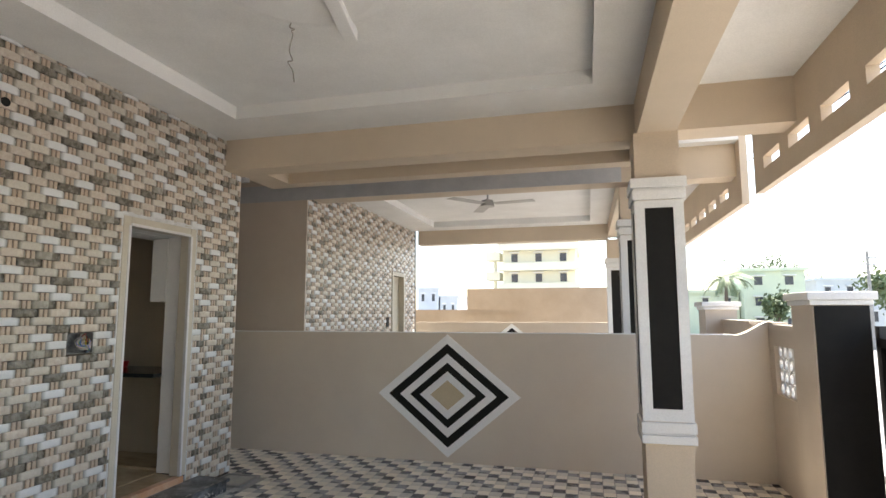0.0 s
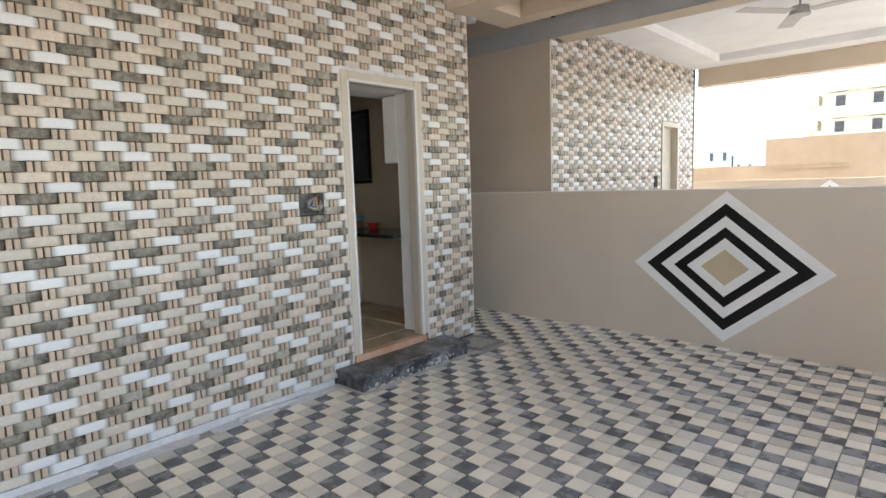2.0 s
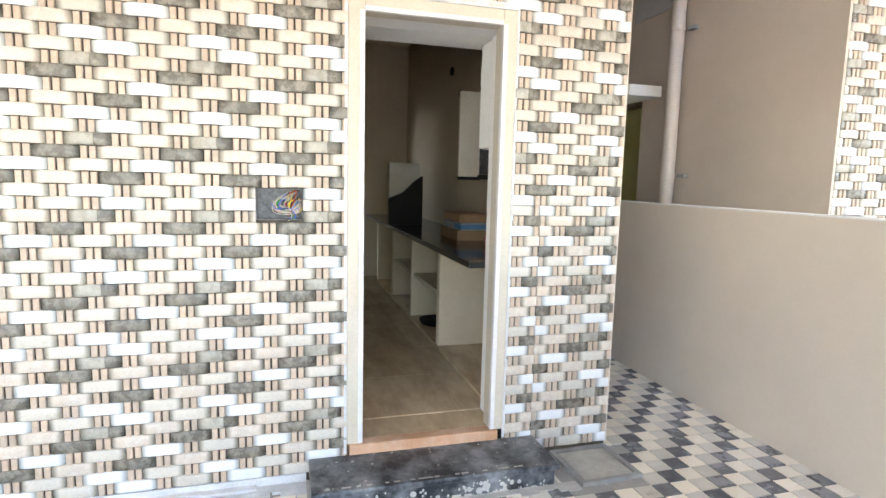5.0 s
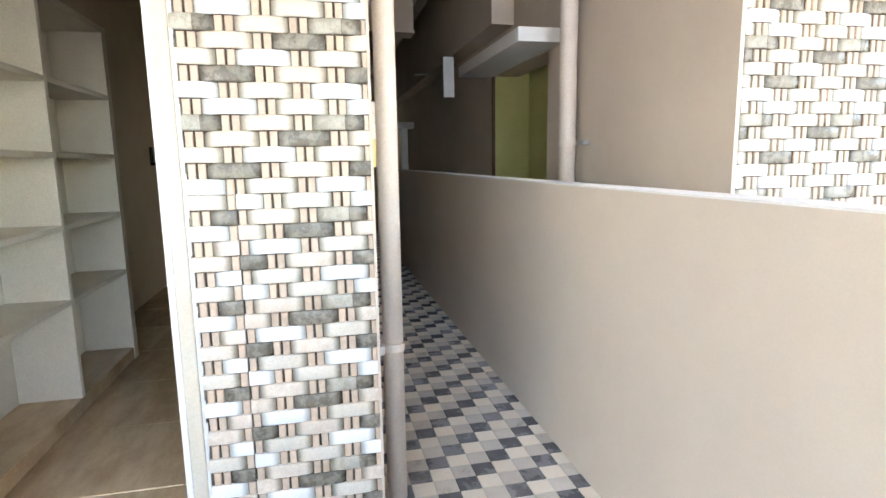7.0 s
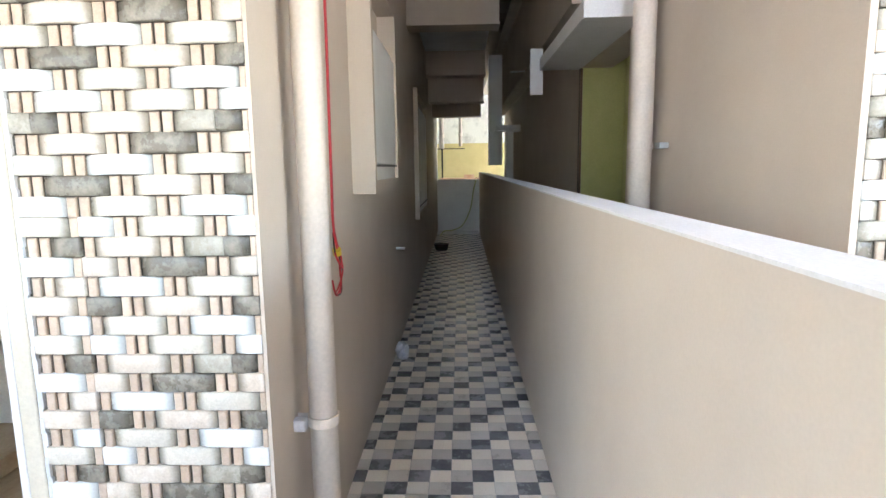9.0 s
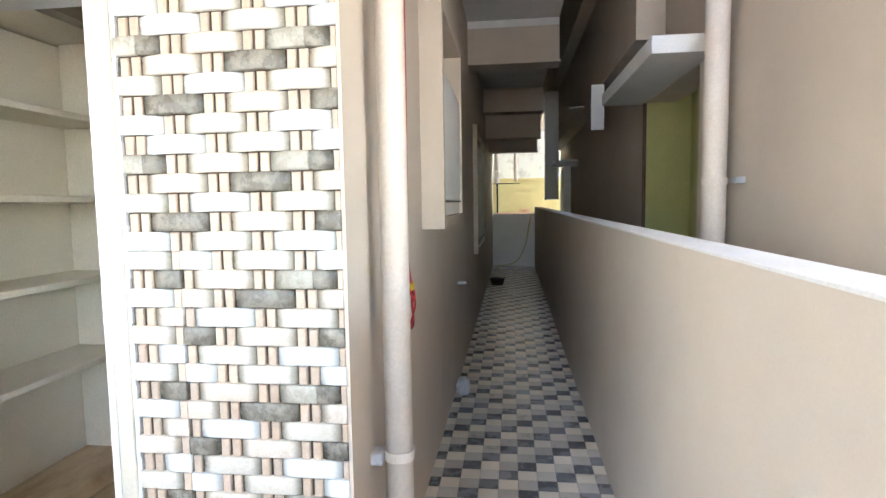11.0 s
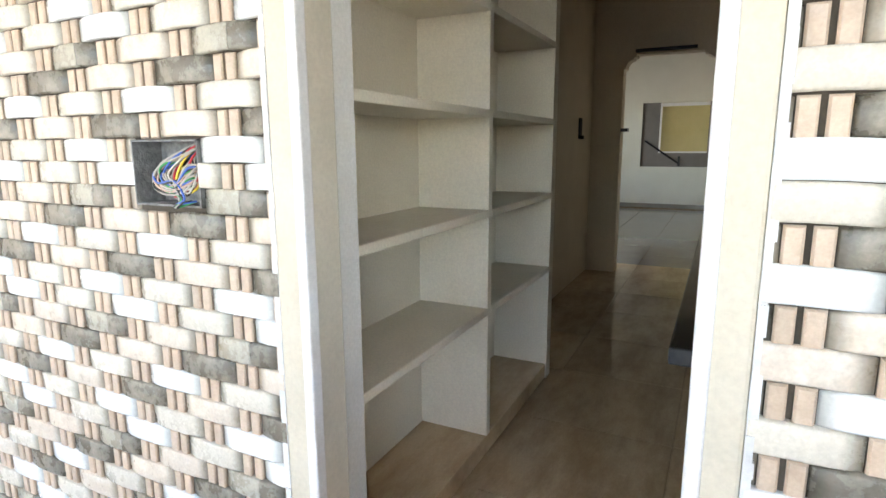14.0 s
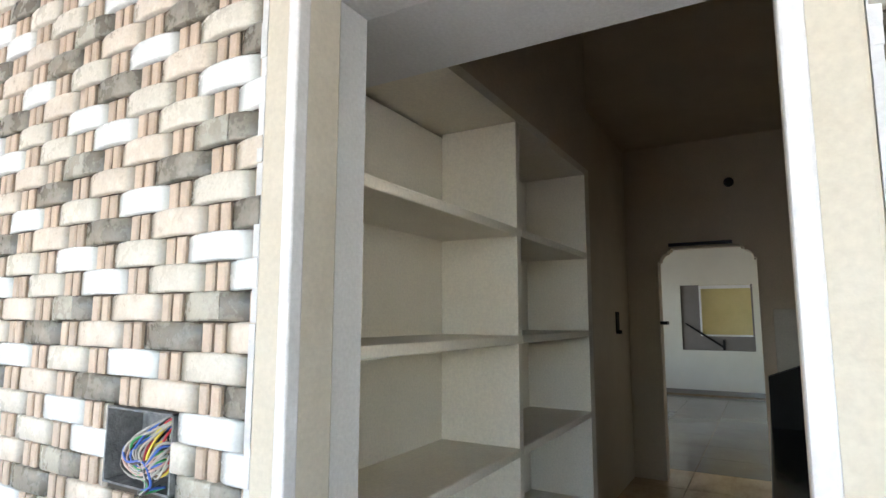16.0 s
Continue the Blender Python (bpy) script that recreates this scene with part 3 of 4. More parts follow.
# things on and under the counter
for k, (x0, x1, y0, y1, z0, z1, m, lab) in enumerate(((-1.75, -1.30, -0.48, -0.20, 1.0, 1.075, CARD, "flat brown cardboard carton on the counter"), (-1.72, -1.28, -0.46, -0.20, 1.076, 1.13, STEEL, "pale printed carton with a blue band"), (-1.78, -1.36, -0.45, -0.20, 1.131, 1.19, CARD, "brown cardboard carton on top of a stack"))):
    c = thing("carton", lab, "box", group="cartons on the counter")
    part("body", boxes((x0, x1, y0, y1, z0, z1), bevel=0.004), m, c)
    if k == 1:
        part("band", boxes((x1 - 0.16, x1 + 0.002, y0 - 0.002, y1, z0 + 0.01, z1 - 0.01)), BLUE, c, "blue printed band")
bm = bmesh.new()
rod(bm, (-0.98, -0.33, 1.0), (-0.98, -0.33, 1.06), 0.045, 0.06, seg=24)
tagged(smooth(part("bowl", bm, RED)), "small red plastic bowl on the counter", "bowl")
bm = bmesh.new()
rod(bm, (-2.05, -0.40, 0.191), (-2.05, -0.40, 0.225), 0.15, 0.17, seg=28)
pan = thing("pan", "black round pan under the counter", "pan")
part("dish", bm, BLACK, pan)
bm = bmesh.new()
verts = [(y, z) for y, z in ((-0.725, 1.001), (-0.40, 1.001), (-0.40, 1.47), (-0.47, 1.42), (-0.58, 1.31), (-0.725, 1.25))]
a = [bm.verts.new((-2.72, y, z)) for y, z in verts]
b = [bm.verts.new((-2.80, y, z)) for y, z in verts]
bm.faces.new(a)
bm.faces.new(b[::-1])
for k in range(len(a)):
    bm.faces.new((a[k], b[k], b[(k + 1) % len(a)], a[(k + 1) % len(a)]))
bmesh.ops.recalc_face_normals(bm, faces=bm.faces)
tagged(part("splashback", bm, BLACK), "black stone offcut standing on the kitchen counter", "stone slab")
panel = thing("wall_panel", "pale board standing on the kitchen counter", "board")
part("board", boxes((-3.06, -2.99, -0.68, -0.37, 1.001, 1.60), bevel=0.003), CREAM, panel)

# yard seen through the hall window
structure("wall_yard", boxes((-13.2, -13.0, -6, -0.4, -0.2, 2.9), (-13.2, -13.0, -0.4, 6, -0.2, 2.02)), YELLOW, "yellow painted yard wall behind the house")
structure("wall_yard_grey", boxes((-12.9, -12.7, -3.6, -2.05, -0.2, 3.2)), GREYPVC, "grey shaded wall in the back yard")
# panels added in the window stand for the grey wall seen beyond it
structure("window_hall", boxes((-10.86, -10.80, -2.12, -1.80, 0.96, 2.16), (-10.84, -10.80, -0.95, -0.92, 0.96, 2.16), (-10.84, -10.80, -1.80, -0.95, 0.96, 1.22)), SHADE, "grey panels in the hall window, in place of the wall beyond")
structure("trim_window_hall", boxes((-10.83, -10.79, -1.80, -0.95, 2.09, 2.15), (-10.83, -10.79, -1.80, -0.95, 1.221, 1.25), (-10.83, -10.79, -1.80, -1.77, 1.25, 2.09)), WHITE, "white trim of the hall window")
rail = thing("handrail", "dark metal handrail of the back stairs", "handrail")
bm = bmesh.new()
rod(bm, (-10.772, -2.05, 1.45), (-10.772, -1.42, 1.02), 0.018)
rod(bm, (-10.772, -1.42, 0.97), (-10.772, -1.42, 1.16), 0.022)
part("rail", bm, DARKMETAL, rail)

# ---- wiring box and openings in the tiled wall ----
wb = thing("wiring_box", "open metal switch box with tangled coloured wires", "switch box", (0, 0, 0))
y0, y1, z0, z1 = -1.808, -1.606, 1.243, 1.381
part("box", boxes((-0.075, -0.07, y0, y1, z0, z1), (-0.07, 0.0, y0, y0 + 0.004, z0, z1), (-0.07, 0.0, y1 - 0.004, y1, z0, z1), (-0.07, 0.0, y0, y1, z0, z0 + 0.004), (-0.07, 0.0, y0, y1, z1 - 0.004, z1)), BOXGREY, wb, "grey dusty metal box")
rnd = random.Random(7)
for k in range(34):
    u = lambda a: rnd.uniform(-a, a)
    top = (-0.05 + u(0.012), -1.640 + u(0.020), 1.376)
    if k % 3 == 0:
        # short coils folded near the side of the box
        ctrl = [top, (-0.02 + u(0.01), -1.655 + u(0.02), 1.345 + u(0.01)), (0.0 + u(0.01), -1.672 + u(0.02), 1.305 + u(0.012)), (0.006, -1.655 + u(0.02), 1.275 + u(0.01)), (-0.005, -1.622 + u(0.006), 1.30 + u(0.02)), (-0.02, -1.635 + u(0.02), 1.335 + u(0.012))]
    else:
        # long loops swinging out to one side and back
        out, low = -1.722 + u(0.016), 1.288 + u(0.012)
        ctrl = [top, (-0.03 + u(0.01), -1.668 + u(0.015), 1.352 + u(0.008)), (-0.01 + u(0.012), out + 0.008, 1.325 + u(0.008)), (0.004 + u(0.006), out, low + 0.014), (0.010, out + 0.022, low - 0.003), (0.012, -1.665 + u(0.012), low - 0.002 + u(0.006)), (0.004, -1.632 + u(0.008), low + 0.022 + u(0.014)), (-0.02, -1.618 + u(0.004), 1.315 + u(0.02))]
        if k % 5 == 1:
            ctrl[-2:] = [(0.012, -1.648 + u(0.014), 1.262 + u(0.008)), (0.010, -1.668 + u(0.014), 1.247 + u(0.005)), (-0.01, -1.64 + u(0.01), 1.255)]
    tube("wire", curve_pts(ctrl, 6), 0.0024, WIRES[(4, 5, 4, 1, 3, 6, 5, 2, 4, 0, 4, 5)[k % 12]], wb)
tagged(part("conduit_hole", rod(bmesh.new(), (-0.03, -2.333, 2.765), (0.004, -2.333, 2.765), 0.028, seg=18), BLACK), "round dark conduit hole in the tiled wall", "conduit hole")
bm = bmesh.new()
rod(bm, (-0.03, 0.06, 2.89), (0.03, 0.06, 2.89), 0.045, seg=20)
rod(bm, (-0.01, 0.07, 2.83), (-0.01, 0.07, 2.95), 0.05, seg=20)
tagged(part("pipe_stub", bm, GREYPVC), "grey plastic drain pipe stub beside the beam", "pipe")

# manhole by the step
mh = thing("manhole_cover", "square cement inspection cover set in the floor", "manhole cover", (0.16, -0.16, 0))
part("frame", boxes((-0.17, -0.145, -0.17, 0.17, -0.01, 0.012), (0.145, 0.17, -0.17, 0.17, -0.01, 0.012), (-0.145, 0.145, -0.17, -0.145, -0.01, 0.012), (-0.145, 0.145, 0.145, 0.17, -0.01, 0.012)), CEMENT, mh, "dark cement rim")
part("lid", boxes((-0.135, 0.135, -0.135, 0.135, -0.01, 0.008), bevel=0.004), LID, mh, "dusty cement lid")
mh.rotation_euler[2] = radians(2)
bm = boxes((-0.012, -0.003, -9, -1.6, -0.008, 0.043))
for k in range(110):
    y = -8.9 + 7.2 * rnd.random()
    w = rnd.uniform(0.02, 0.11)
    box(bm, -0.012, w, y, y + rnd.uniform(0.05, 0.3), -0.008, rnd.uniform(0.001, 0.005) + 0.012 * (w < 0.04))
tagged(part("mortar_smear", bm, MORTAR_WHITE), "rough cement smear along the foot of the wall", "cement", kind="stuff")

bm = bmesh.new()
for k in range(70):
    on = k < 45
    if on:
        x, y, z = rnd.uniform(0.02, 0.31), rnd.uniform(-1.57, -0.46), 0.1155
    else:
        x, y, z = rnd.uniform(0.33, 0.9), rnd.uniform(-1.9, 0.1), 0.0012
    r = rnd.uniform(0.0015, 0.006)
    bmesh.ops.create_cone(bm, cap_ends=True, segments=7, radius1=r, radius2=r * 0.6, depth=0.002, matrix=Matrix.Translation((x, y, z)) @ Matrix.Diagonal((1, rnd.uniform(0.6, 2.2), 1, 1)))
for k in range(50):
    y, z, r = rnd.uniform(-1.56, -0.47), rnd.uniform(0.0, 0.075), rnd.uniform(0.002, 0.008)
    bmesh.ops.create_cone(bm, cap_ends=True, segments=7, radius1=r, radius2=r * 0.6, depth=0.002, matrix=Matrix.Translation((0.2955, y, z)) @ Matrix.Rotation(math.pi / 2, 4, "Y") @ Matrix.Diagonal((rnd.uniform(0.8, 2.0), 1, 1, 1)))
for k in range(26):
    y = rnd.uniform(-1.55, -0.5)
    w = rnd.uniform(0.01, 0.05)
    box(bm, 0.293, 0.2975 + rnd.uniform(0.0, 0.002), y, y + w, 0.0, rnd.uniform(0.004, 0.018))
    y = rnd.uniform(-1.55, -0.5)
    box(bm, 0.285, 0.2972, y, y + 0.6 * w, 0.107 - rnd.uniform(0, 0.01), 0.1155)
for k in range(16):
    y, z, r = rnd.uniform(-1.54, -0.5), rnd.uniform(0.015, 0.06), rnd.uniform(0.007, 0.02)
    bmesh.ops.create_cone(bm, cap_ends=True, segments=9, radius1=r, radius2=r * 0.7, depth=0.002, matrix=Matrix.Translation((0.2958, y, z)) @ Matrix.Rotation(math.pi / 2, 4, "Y") @ Matrix.Rotation(rnd.uniform(0, 3), 4, "Z") @ Matrix.Diagonal((1.0, rnd.uniform(0.35, 1.3), 1, 1)))
for k in range(24):
    y = -1.60 + 1.17 * k / 24
    box(bm, 0.29, 0.328 + rnd.uniform(0, 0.008), y, y + 1.17 / 24, -0.006, 0.0025 + rnd.uniform(0, 0.002))
for y0, y1 in ((-1.602, -1.57), (-0.46, -0.432)):
    box(bm, 0.0, 0.32, y0, y1, -0.006, 0.004)
for k in range(30):
    x, y = rnd.uniform(0.30, 0.36), rnd.uniform(-1.65, -0.45)
    box(bm, 0.29, x, y, y + rnd.uniform(0.02, 0.12), -0.006, 0.002 + rnd.uniform(0, 0.002))
tagged(part("cement_splash", bm, MORTAR), "dried cement splashes on the step and floor", "cement", kind="stuff")

# ---- ceiling rose and hanging wire ----
rose = thing("ceiling_rose", "round white plaster ceiling rose with a raised bar", "ceiling rose", (1.93, -2.33, 3.27))
bm = bmesh.new()
for z0, z1, r0, r1 in ((-0.03, 0.0, 0.50, 0.50), (-0.05, -0.03, 0.475, 0.49), (-0.062, -0.05, 0.40, 0.46)):
    rod(bm, (0, 0, z0), (0, 0, z1), r0, r1, seg=72)
part("disc", bm, WHITE, rose)
bm = boxes((-0.042, 0.042, -0.23, 0.23, -0.105, -0.03), bevel=0.006)
bmesh.ops.rotate(bm, verts=bm.verts, matrix=Matrix.Rotation(radians(10.7), 3, "Z"))
bmesh.ops.translate(bm, verts=bm.verts, vec=(0.073, 0.335, 0))
part("bar", bm, WHITE, rose)
part("hook", rod(bmesh.new(), (0, 0, -0.10), (0, 0, -0.068), 0.02), STEEL, rose)
hw = thing("hanging_wire", "thin loose electric wire hanging from the ceiling", "wire")
tube("wire", curve_pts([(1.67, -1.97, 3.238), (1.672, -1.975, 3.22), (1.665, -1.98, 3.19), (1.685, -1.965, 3.18), (1.675, -1.975, 3.165), (1.675, -1.96, 3.15), (1.665, -1.975, 3.05), (1.68, -1.965, 2.99), (1.66, -1.98, 2.975), (1.68, -1.96, 2.93), (1.69, -1.955, 2.86)], 8), 0.004, WIRES[4], hw)
fan = thing("ceiling_fan", "grey-white three-blade ceiling fan at rest", "fan", (1.97, 3.0, 3.27))
bm = bmesh.new()
rod(bm, (0, 0, -0.16), (0, 0, 0), 0.012)
part("rod", bm, ENAMEL, fan)
bm = bmesh.new()
rod(bm, (0, 0, -0.25), (0, 0, -0.16), 0.10, 0.08, seg=24)
part("motor", bm, ENAMEL, fan)
for k in range(3):
    bm = boxes((0.10, 0.68, -0.08, 0.08, -0.215, -0.207), bevel=0.003)
    bmesh.ops.rotate(bm, verts=bm.verts, matrix=Matrix.Rotation(radians(k * 120 - 8), 3, "Z"))
    part("blade", bm, ENAMEL, fan)

# ---- passage ----
def pipe(x, y, r, z1, name, label, clamps):
    p = thing(name, label, "pipe", (x, y, 0))
    smooth(part("tube", rod(bmesh.new(), (0, 0, -0.01), (0, 0, z1), r, seg=24), PVC, p))
    for z in clamps:
        part("clamp", rod(bmesh.new(), (0, 0, z - 0.015), (0, 0, z + 0.015), r + 0.006, seg=24), PVC, p)
    return p


dp = pipe(-0.24, 0.085, 0.042, 3.46, "drain_pipe", "tan painted drain pipe fixed to the house side wall", (0.673, 2.3))
for z in (0.673, 2.3):
    part("bracket", boxes((-0.012, 0.012, -0.085, -0.04, z - 0.014, z + 0.014), (0.028, 0.06, -0.078, -0.04, z - 0.018, z + 0.02), bevel=0.005), MORTAR_WHITE, dp, "bracket caked with white cement")
dq = pipe(-1.47, 1.405, 0.055, 3.46, "drain_pipe", "tan painted drain pipe fixed to the neighbouring side wall", (1.52, 2.7))
for z in (1.52, 2.7):
    part("bracket", boxes((0.05, 0.13, 0.05, 0.094, z - 0.015, z + 0.015), bevel=0.003), STEEL, dq)
wires = thing("loose_wires", "red and black loose wires hanging behind the drain pipe", "wires")
for k in range(8):
    o, d = rnd.uniform(-0.012, 0.012), rnd.uniform(-0.012, 0.012)
    ctrl = [(-0.62 + o, 0.012, 2.9), (-0.62 + o, 0.05, 2.3), (-0.62 + o, 0.055, 2.0), (-0.63 + o, 0.05, 1.45), (-0.645 + o, 0.045, 1.25), (-0.66 + d, 0.05, 1.165), (-0.69 + d, 0.05, 1.125)]
    if k % 2:
        ctrl += [(-0.735 + 2 * o, 0.05 + d, 1.05 + o), (-0.70 + 2 * d, 0.05, 0.985 + 2 * o), (-0.64 + d, 0.045, 0.975 + d), (-0.60, 0.045, 1.03)]
    else:
        ctrl += [(-0.70 + 2 * d, 0.06, 1.09 + 2 * o), (-0.67 + o, 0.065, 1.07 + o), (-0.64, 0.05, 1.12 + d), (-0.66, 0.04, 1.20)]
    tube("wire", curve_pts(ctrl, 8), 0.0035, WIRES[5] if k in (1, 4) else WIRES[0], wires)
part("tape", rod(bmesh.new(), (-0.672, 0.048, 1.135), (-0.684, 0.048, 1.115), 0.017), WIRES[1], wires, "orange-yellow tape")


def window_box(x0, x1, z0, z1, depth, label, pz):
    w = thing("window_surround", label, "window")
    bm = boxes((x1 - 0.05, x1, 0, depth, z0, z1), (x0, x0 + 0.05, 0, depth, z0, z1), (x0 + 0.05, x1 - 0.05, 0, depth, z1 - 0.06, z1), (x0 + 0.05, x1 - 0.05, 0, depth, z0, z0 + 0.06))
    part("surround", bm, TAN, w, "tan plastered projecting surround")
    part("frame", boxes((x0 + 0.05, x1 - 0.05, 0.0, depth - 0.02, z0 + 0.06, z0 + 0.13), (x0 + 0.05, x1 - 0.05, 0.0, depth - 0.03, pz, pz + 0.04)), WHITE, w, "white window frame")
    part("pane", boxes((x0 + 0.05, x1 - 0.05, 0.002, depth - 0.012, z0 + 0.14, pz), bevel=0.006), WHITE, w, "closed white shutter")
    part("latch", boxes((x0 + 0.06, x1 - 0.06, depth - 0.03, depth - 0.004, z0 + 0.128, z0 + 0.139)), DARKMETAL, w)
    return w


window_box(-2.3, -1.28, 1.31, 2.42, 0.11, "projecting tan window surround with a white frame in the passage", 2.08)
window_box(-6.6, -4.9, 0.85, 2.3, 0.05, "second projecting window surround further along the passage", 2.1)
structure("slab_walkway", boxes((-10.2, -4.3, 0.0, 0.9, 3.15, 3.46)), WHITE, "slab bridging over the passage")
for x, z in ((-4.3, 2.82), (-7.3, 2.82), (-7.95, 2.5), (-9.2, 2.38)):
    structure("beam_walkway", boxes((x - 0.25, x, 0.0, 0.9, z, 3.15)), TAN, "tan plastered cross beam over the passage")
    structure("trim_walkway", boxes((x - 0.27, x + 0.015, 0.0, 0.91, z - 0.025, z)), TAN, "drip edge under a cross beam")
structure("wall_passage_end", boxes((-11.1, -10.95, 0.0, 0.92, -0.2, 1.16), (-10.95, -10.6, 0.0, 0.9, -0.1, 0.03)), WHITE, "low white wall closing the passage")
structure("wall_yard_old", boxes((-16.3, -16.0, -4, 5, -0.2, 5.0)), STAINED, "old stained plaster wall of a house behind")
structure("ledge_yard", boxes((-13.0, -12.4, 0.0, 1.6, 1.06, 1.16), (-12.7, -12.45, 0.6, 0.85, 1.16, 1.24)), RED_EARTH, "brown stone ledge of the back yard")
for y, z in ((0.06, 1.88), (0.52, 1.93)):
    p = thing("downpipe", "pale plastic downpipe on a dark bracket behind the passage", "pipe", (-12.45, y, 0), "downpipes behind the passage")
    smooth(part("tube", rod(bmesh.new(), (0, 0, z), (0, 0, 4.5), 0.06 if y < 0.3 else 0.04, seg=16), PVC, p))
    part("collar", rod(bmesh.new(), (0, 0, z + 0.25), (0, 0, z + 0.32), 0.07 if y < 0.3 else 0.048, seg=16), PVC, p)
shelf_bar = thing("pipe_stand", "dark metal post and bar carrying the downpipes", "stand", (-12.45, 0, 0))
part("post", boxes((-0.02, 0.02, 0.05, 0.09, 1.159, 1.86)), DARKMETAL, shelf_bar)
part("bar", boxes((-0.03, 0.03, -0.08, 0.62, 1.86, 1.88)), DARKMETAL, shelf_bar)
tub = thing("tub", "black plastic tub on the passage floor", "tub", (-8.25, 0.17, 0))
bm = bmesh.new()
rod(bm, (0, 0, 0.0), (0, 0, 0.11), 0.10, 0.13, seg=24)
part("body", bm, BLACK, tub)
hose = thing("hose", "thin green garden hose hanging over the end wall", "hose")
tube("hose", curve_pts([(-10.93, 0.86, 1.17), (-10.93, 0.80, 0.95), (-10.92, 0.72, 0.5), (-10.9, 0.55, 0.16), (-10.85, 0.35, 0.06), (-10.7, 0.15, 0.05), (-10.2, 0.08, 0.012)], 8), 0.012, OLIVE, hose)
stub = thing("conduit_stub", "white conduit stub sticking out of the side wall", "conduit", (-2.98, 0, 0.8))
part("tube", rod(bmesh.new(), (0, -0.01, 0), (0.0, 0.07, 0.0), 0.011), WHITE, stub)
bm = bmesh.new()
bmesh.ops.create_icosphere(bm, subdivisions=3, radius=1.0, matrix=Matrix.Translation((-2.68, 0.06, 0.062)) @ Matrix.Diagonal((0.06, 0.052, 0.072, 1)))
rb = random.Random(5)
for v in bm.verts:
    v.co += Vector((rb.uniform(-1, 1), rb.uniform(-1, 1), rb.uniform(-1, 1))) * 0.008
    v.co.z = max(v.co.z, 0.001)
tagged(part("plastic_bag", bm, MORTAR_WHITE), "crumpled pale grey plastic bag at the wall foot", "bag")

# neighbouring side: open doorway, sunshade, ledge
structure("room_neighbour", boxes((-3.6, -1.9, 1.84, 1.94, 0, 3.0), (-3.6, -3.281, 1.502, 1.84, 0, 3.0), (-2.0, -1.9, 1.732, 1.84, 0, 3.0), (-3.281, -1.9, 1.732, 1.84, 2.9, 3.0), (-3.281, -2.0, 1.5, 1.84, -0.1, 0.1)), OLIVE, "lime green alcove behind the neighbouring doorway")
structure("trim_doorway", boxes((-3.33, -3.282, 1.48, 1.4995, 0, 2.2)), WOOD, "brown wooden door lining")
ss = thing("sunshade", "concrete sunshade slab over the neighbouring doorway", "sunshade")
part("slab", boxes((-3.4, -1.75, 1.17, 1.5, 2.205, 2.30), bevel=0.004), WHITE, ss)
structure("wall_bay", boxes((-9.7, -9.3, 1.06, 1.3, 1.46, 3.46)), WHITE, "pale projecting bay of the neighbouring house")
lg = thing("window_ledge", "white ledge and post on the neighbouring wall", "ledge")
part("ledge", boxes((-8.3, -7.95, 1.09, 1.499, 2.0, 2.045), (-8.3, -7.95, 1.12, 1.499, 2.05, 2.10), bevel=0.004), WHITE, lg)
# post takes the brighter white in place of sky light falling on it
part("post", boxes((-8.12, -8.0, 1.28, 1.39, 0.0, 2.0), bevel=0.004), BRIGHT, lg)
sb = thing("shutter", "pale wooden shutter standing out from the wall", "shutter")
part("leaf", boxes((-4.13, -4.10, 1.18, 1.299, 2.10, 2.52), bevel=0.004), WHITE, sb)

cs = thing("conduit_stub", "thin white conduit sticking out under the projecting wall", "conduit", (-5.6, 1.3, 2.5))
part("tube", rod(bmesh.new(), (0, 0.02, 0.06), (-0.05, -0.17, 0.06), 0.010), WHITE, cs)

# ---- neighbouring porch ----
nd = thing("door_frame", "cream door frame and closed leaf of the neighbouring front door", "door frame")
for y0, y1, z0, z1 in ((4.66, 4.72, 0.0, 2.25), (5.30, 5.36, 0.0, 2.25), (4.72, 5.30, 2.18, 2.25)):
    part("jamb" if z0 == 0 else "head", boxes((-0.22, -0.055, y0, y1, z0, z1)), CREAM, nd)
part("leaf", boxes((-0.20, -0.16, 4.722, 5.298, 0.01, 2.178), bevel=0.004), CREAM, nd, "closed pale cream door leaf")
structure("wall_neighbour_room", boxes((-2.0, -1.9, 4.0, 6.1, 0, 3.4), (-1.9, -0.23, 6.0, 6.1, 0, 3.4), (-1.9, -0.23, 4.0, 4.1, 0, 3.4), (-2.0, -0.23, 4.0, 6.1, 3.3, 3.4)), CREAM, "cream room inside the neighbouring house")
structure("step_neighbour", boxes((-1.9, -0.23, 4.1, 6.0, -0.1, 0.15)), VITRIFIED, "floor inside the neighbouring door")
nb_box = thing("switch_box", "dark open switch box in the neighbouring tiled wall", "switch box")
part("box", boxes((-0.10, -0.066, 4.40, 4.52, 1.26, 1.42)), BLACK, nb_box)
structure("wall_far_dividing", boxes((-6.0, 4.95, 7.3, 7.42, -0.2, 1.30)), TAN, "low tan dividing wall beyond the neighbouring porch")
diamond(1.72, 7.2995, 0.66, 0.752, 0.618)
structure("wall_far", boxes((-6.0, 0.38, 9.0, 9.2, -0.2, 1.58), (0.38, 4.4, 9.0, 9.2, -0.2, 2.10), (0.38, 1.8, 8.96, 9.0, 1.50, 1.53)), RAW, "plastered tan wall of the next plot")

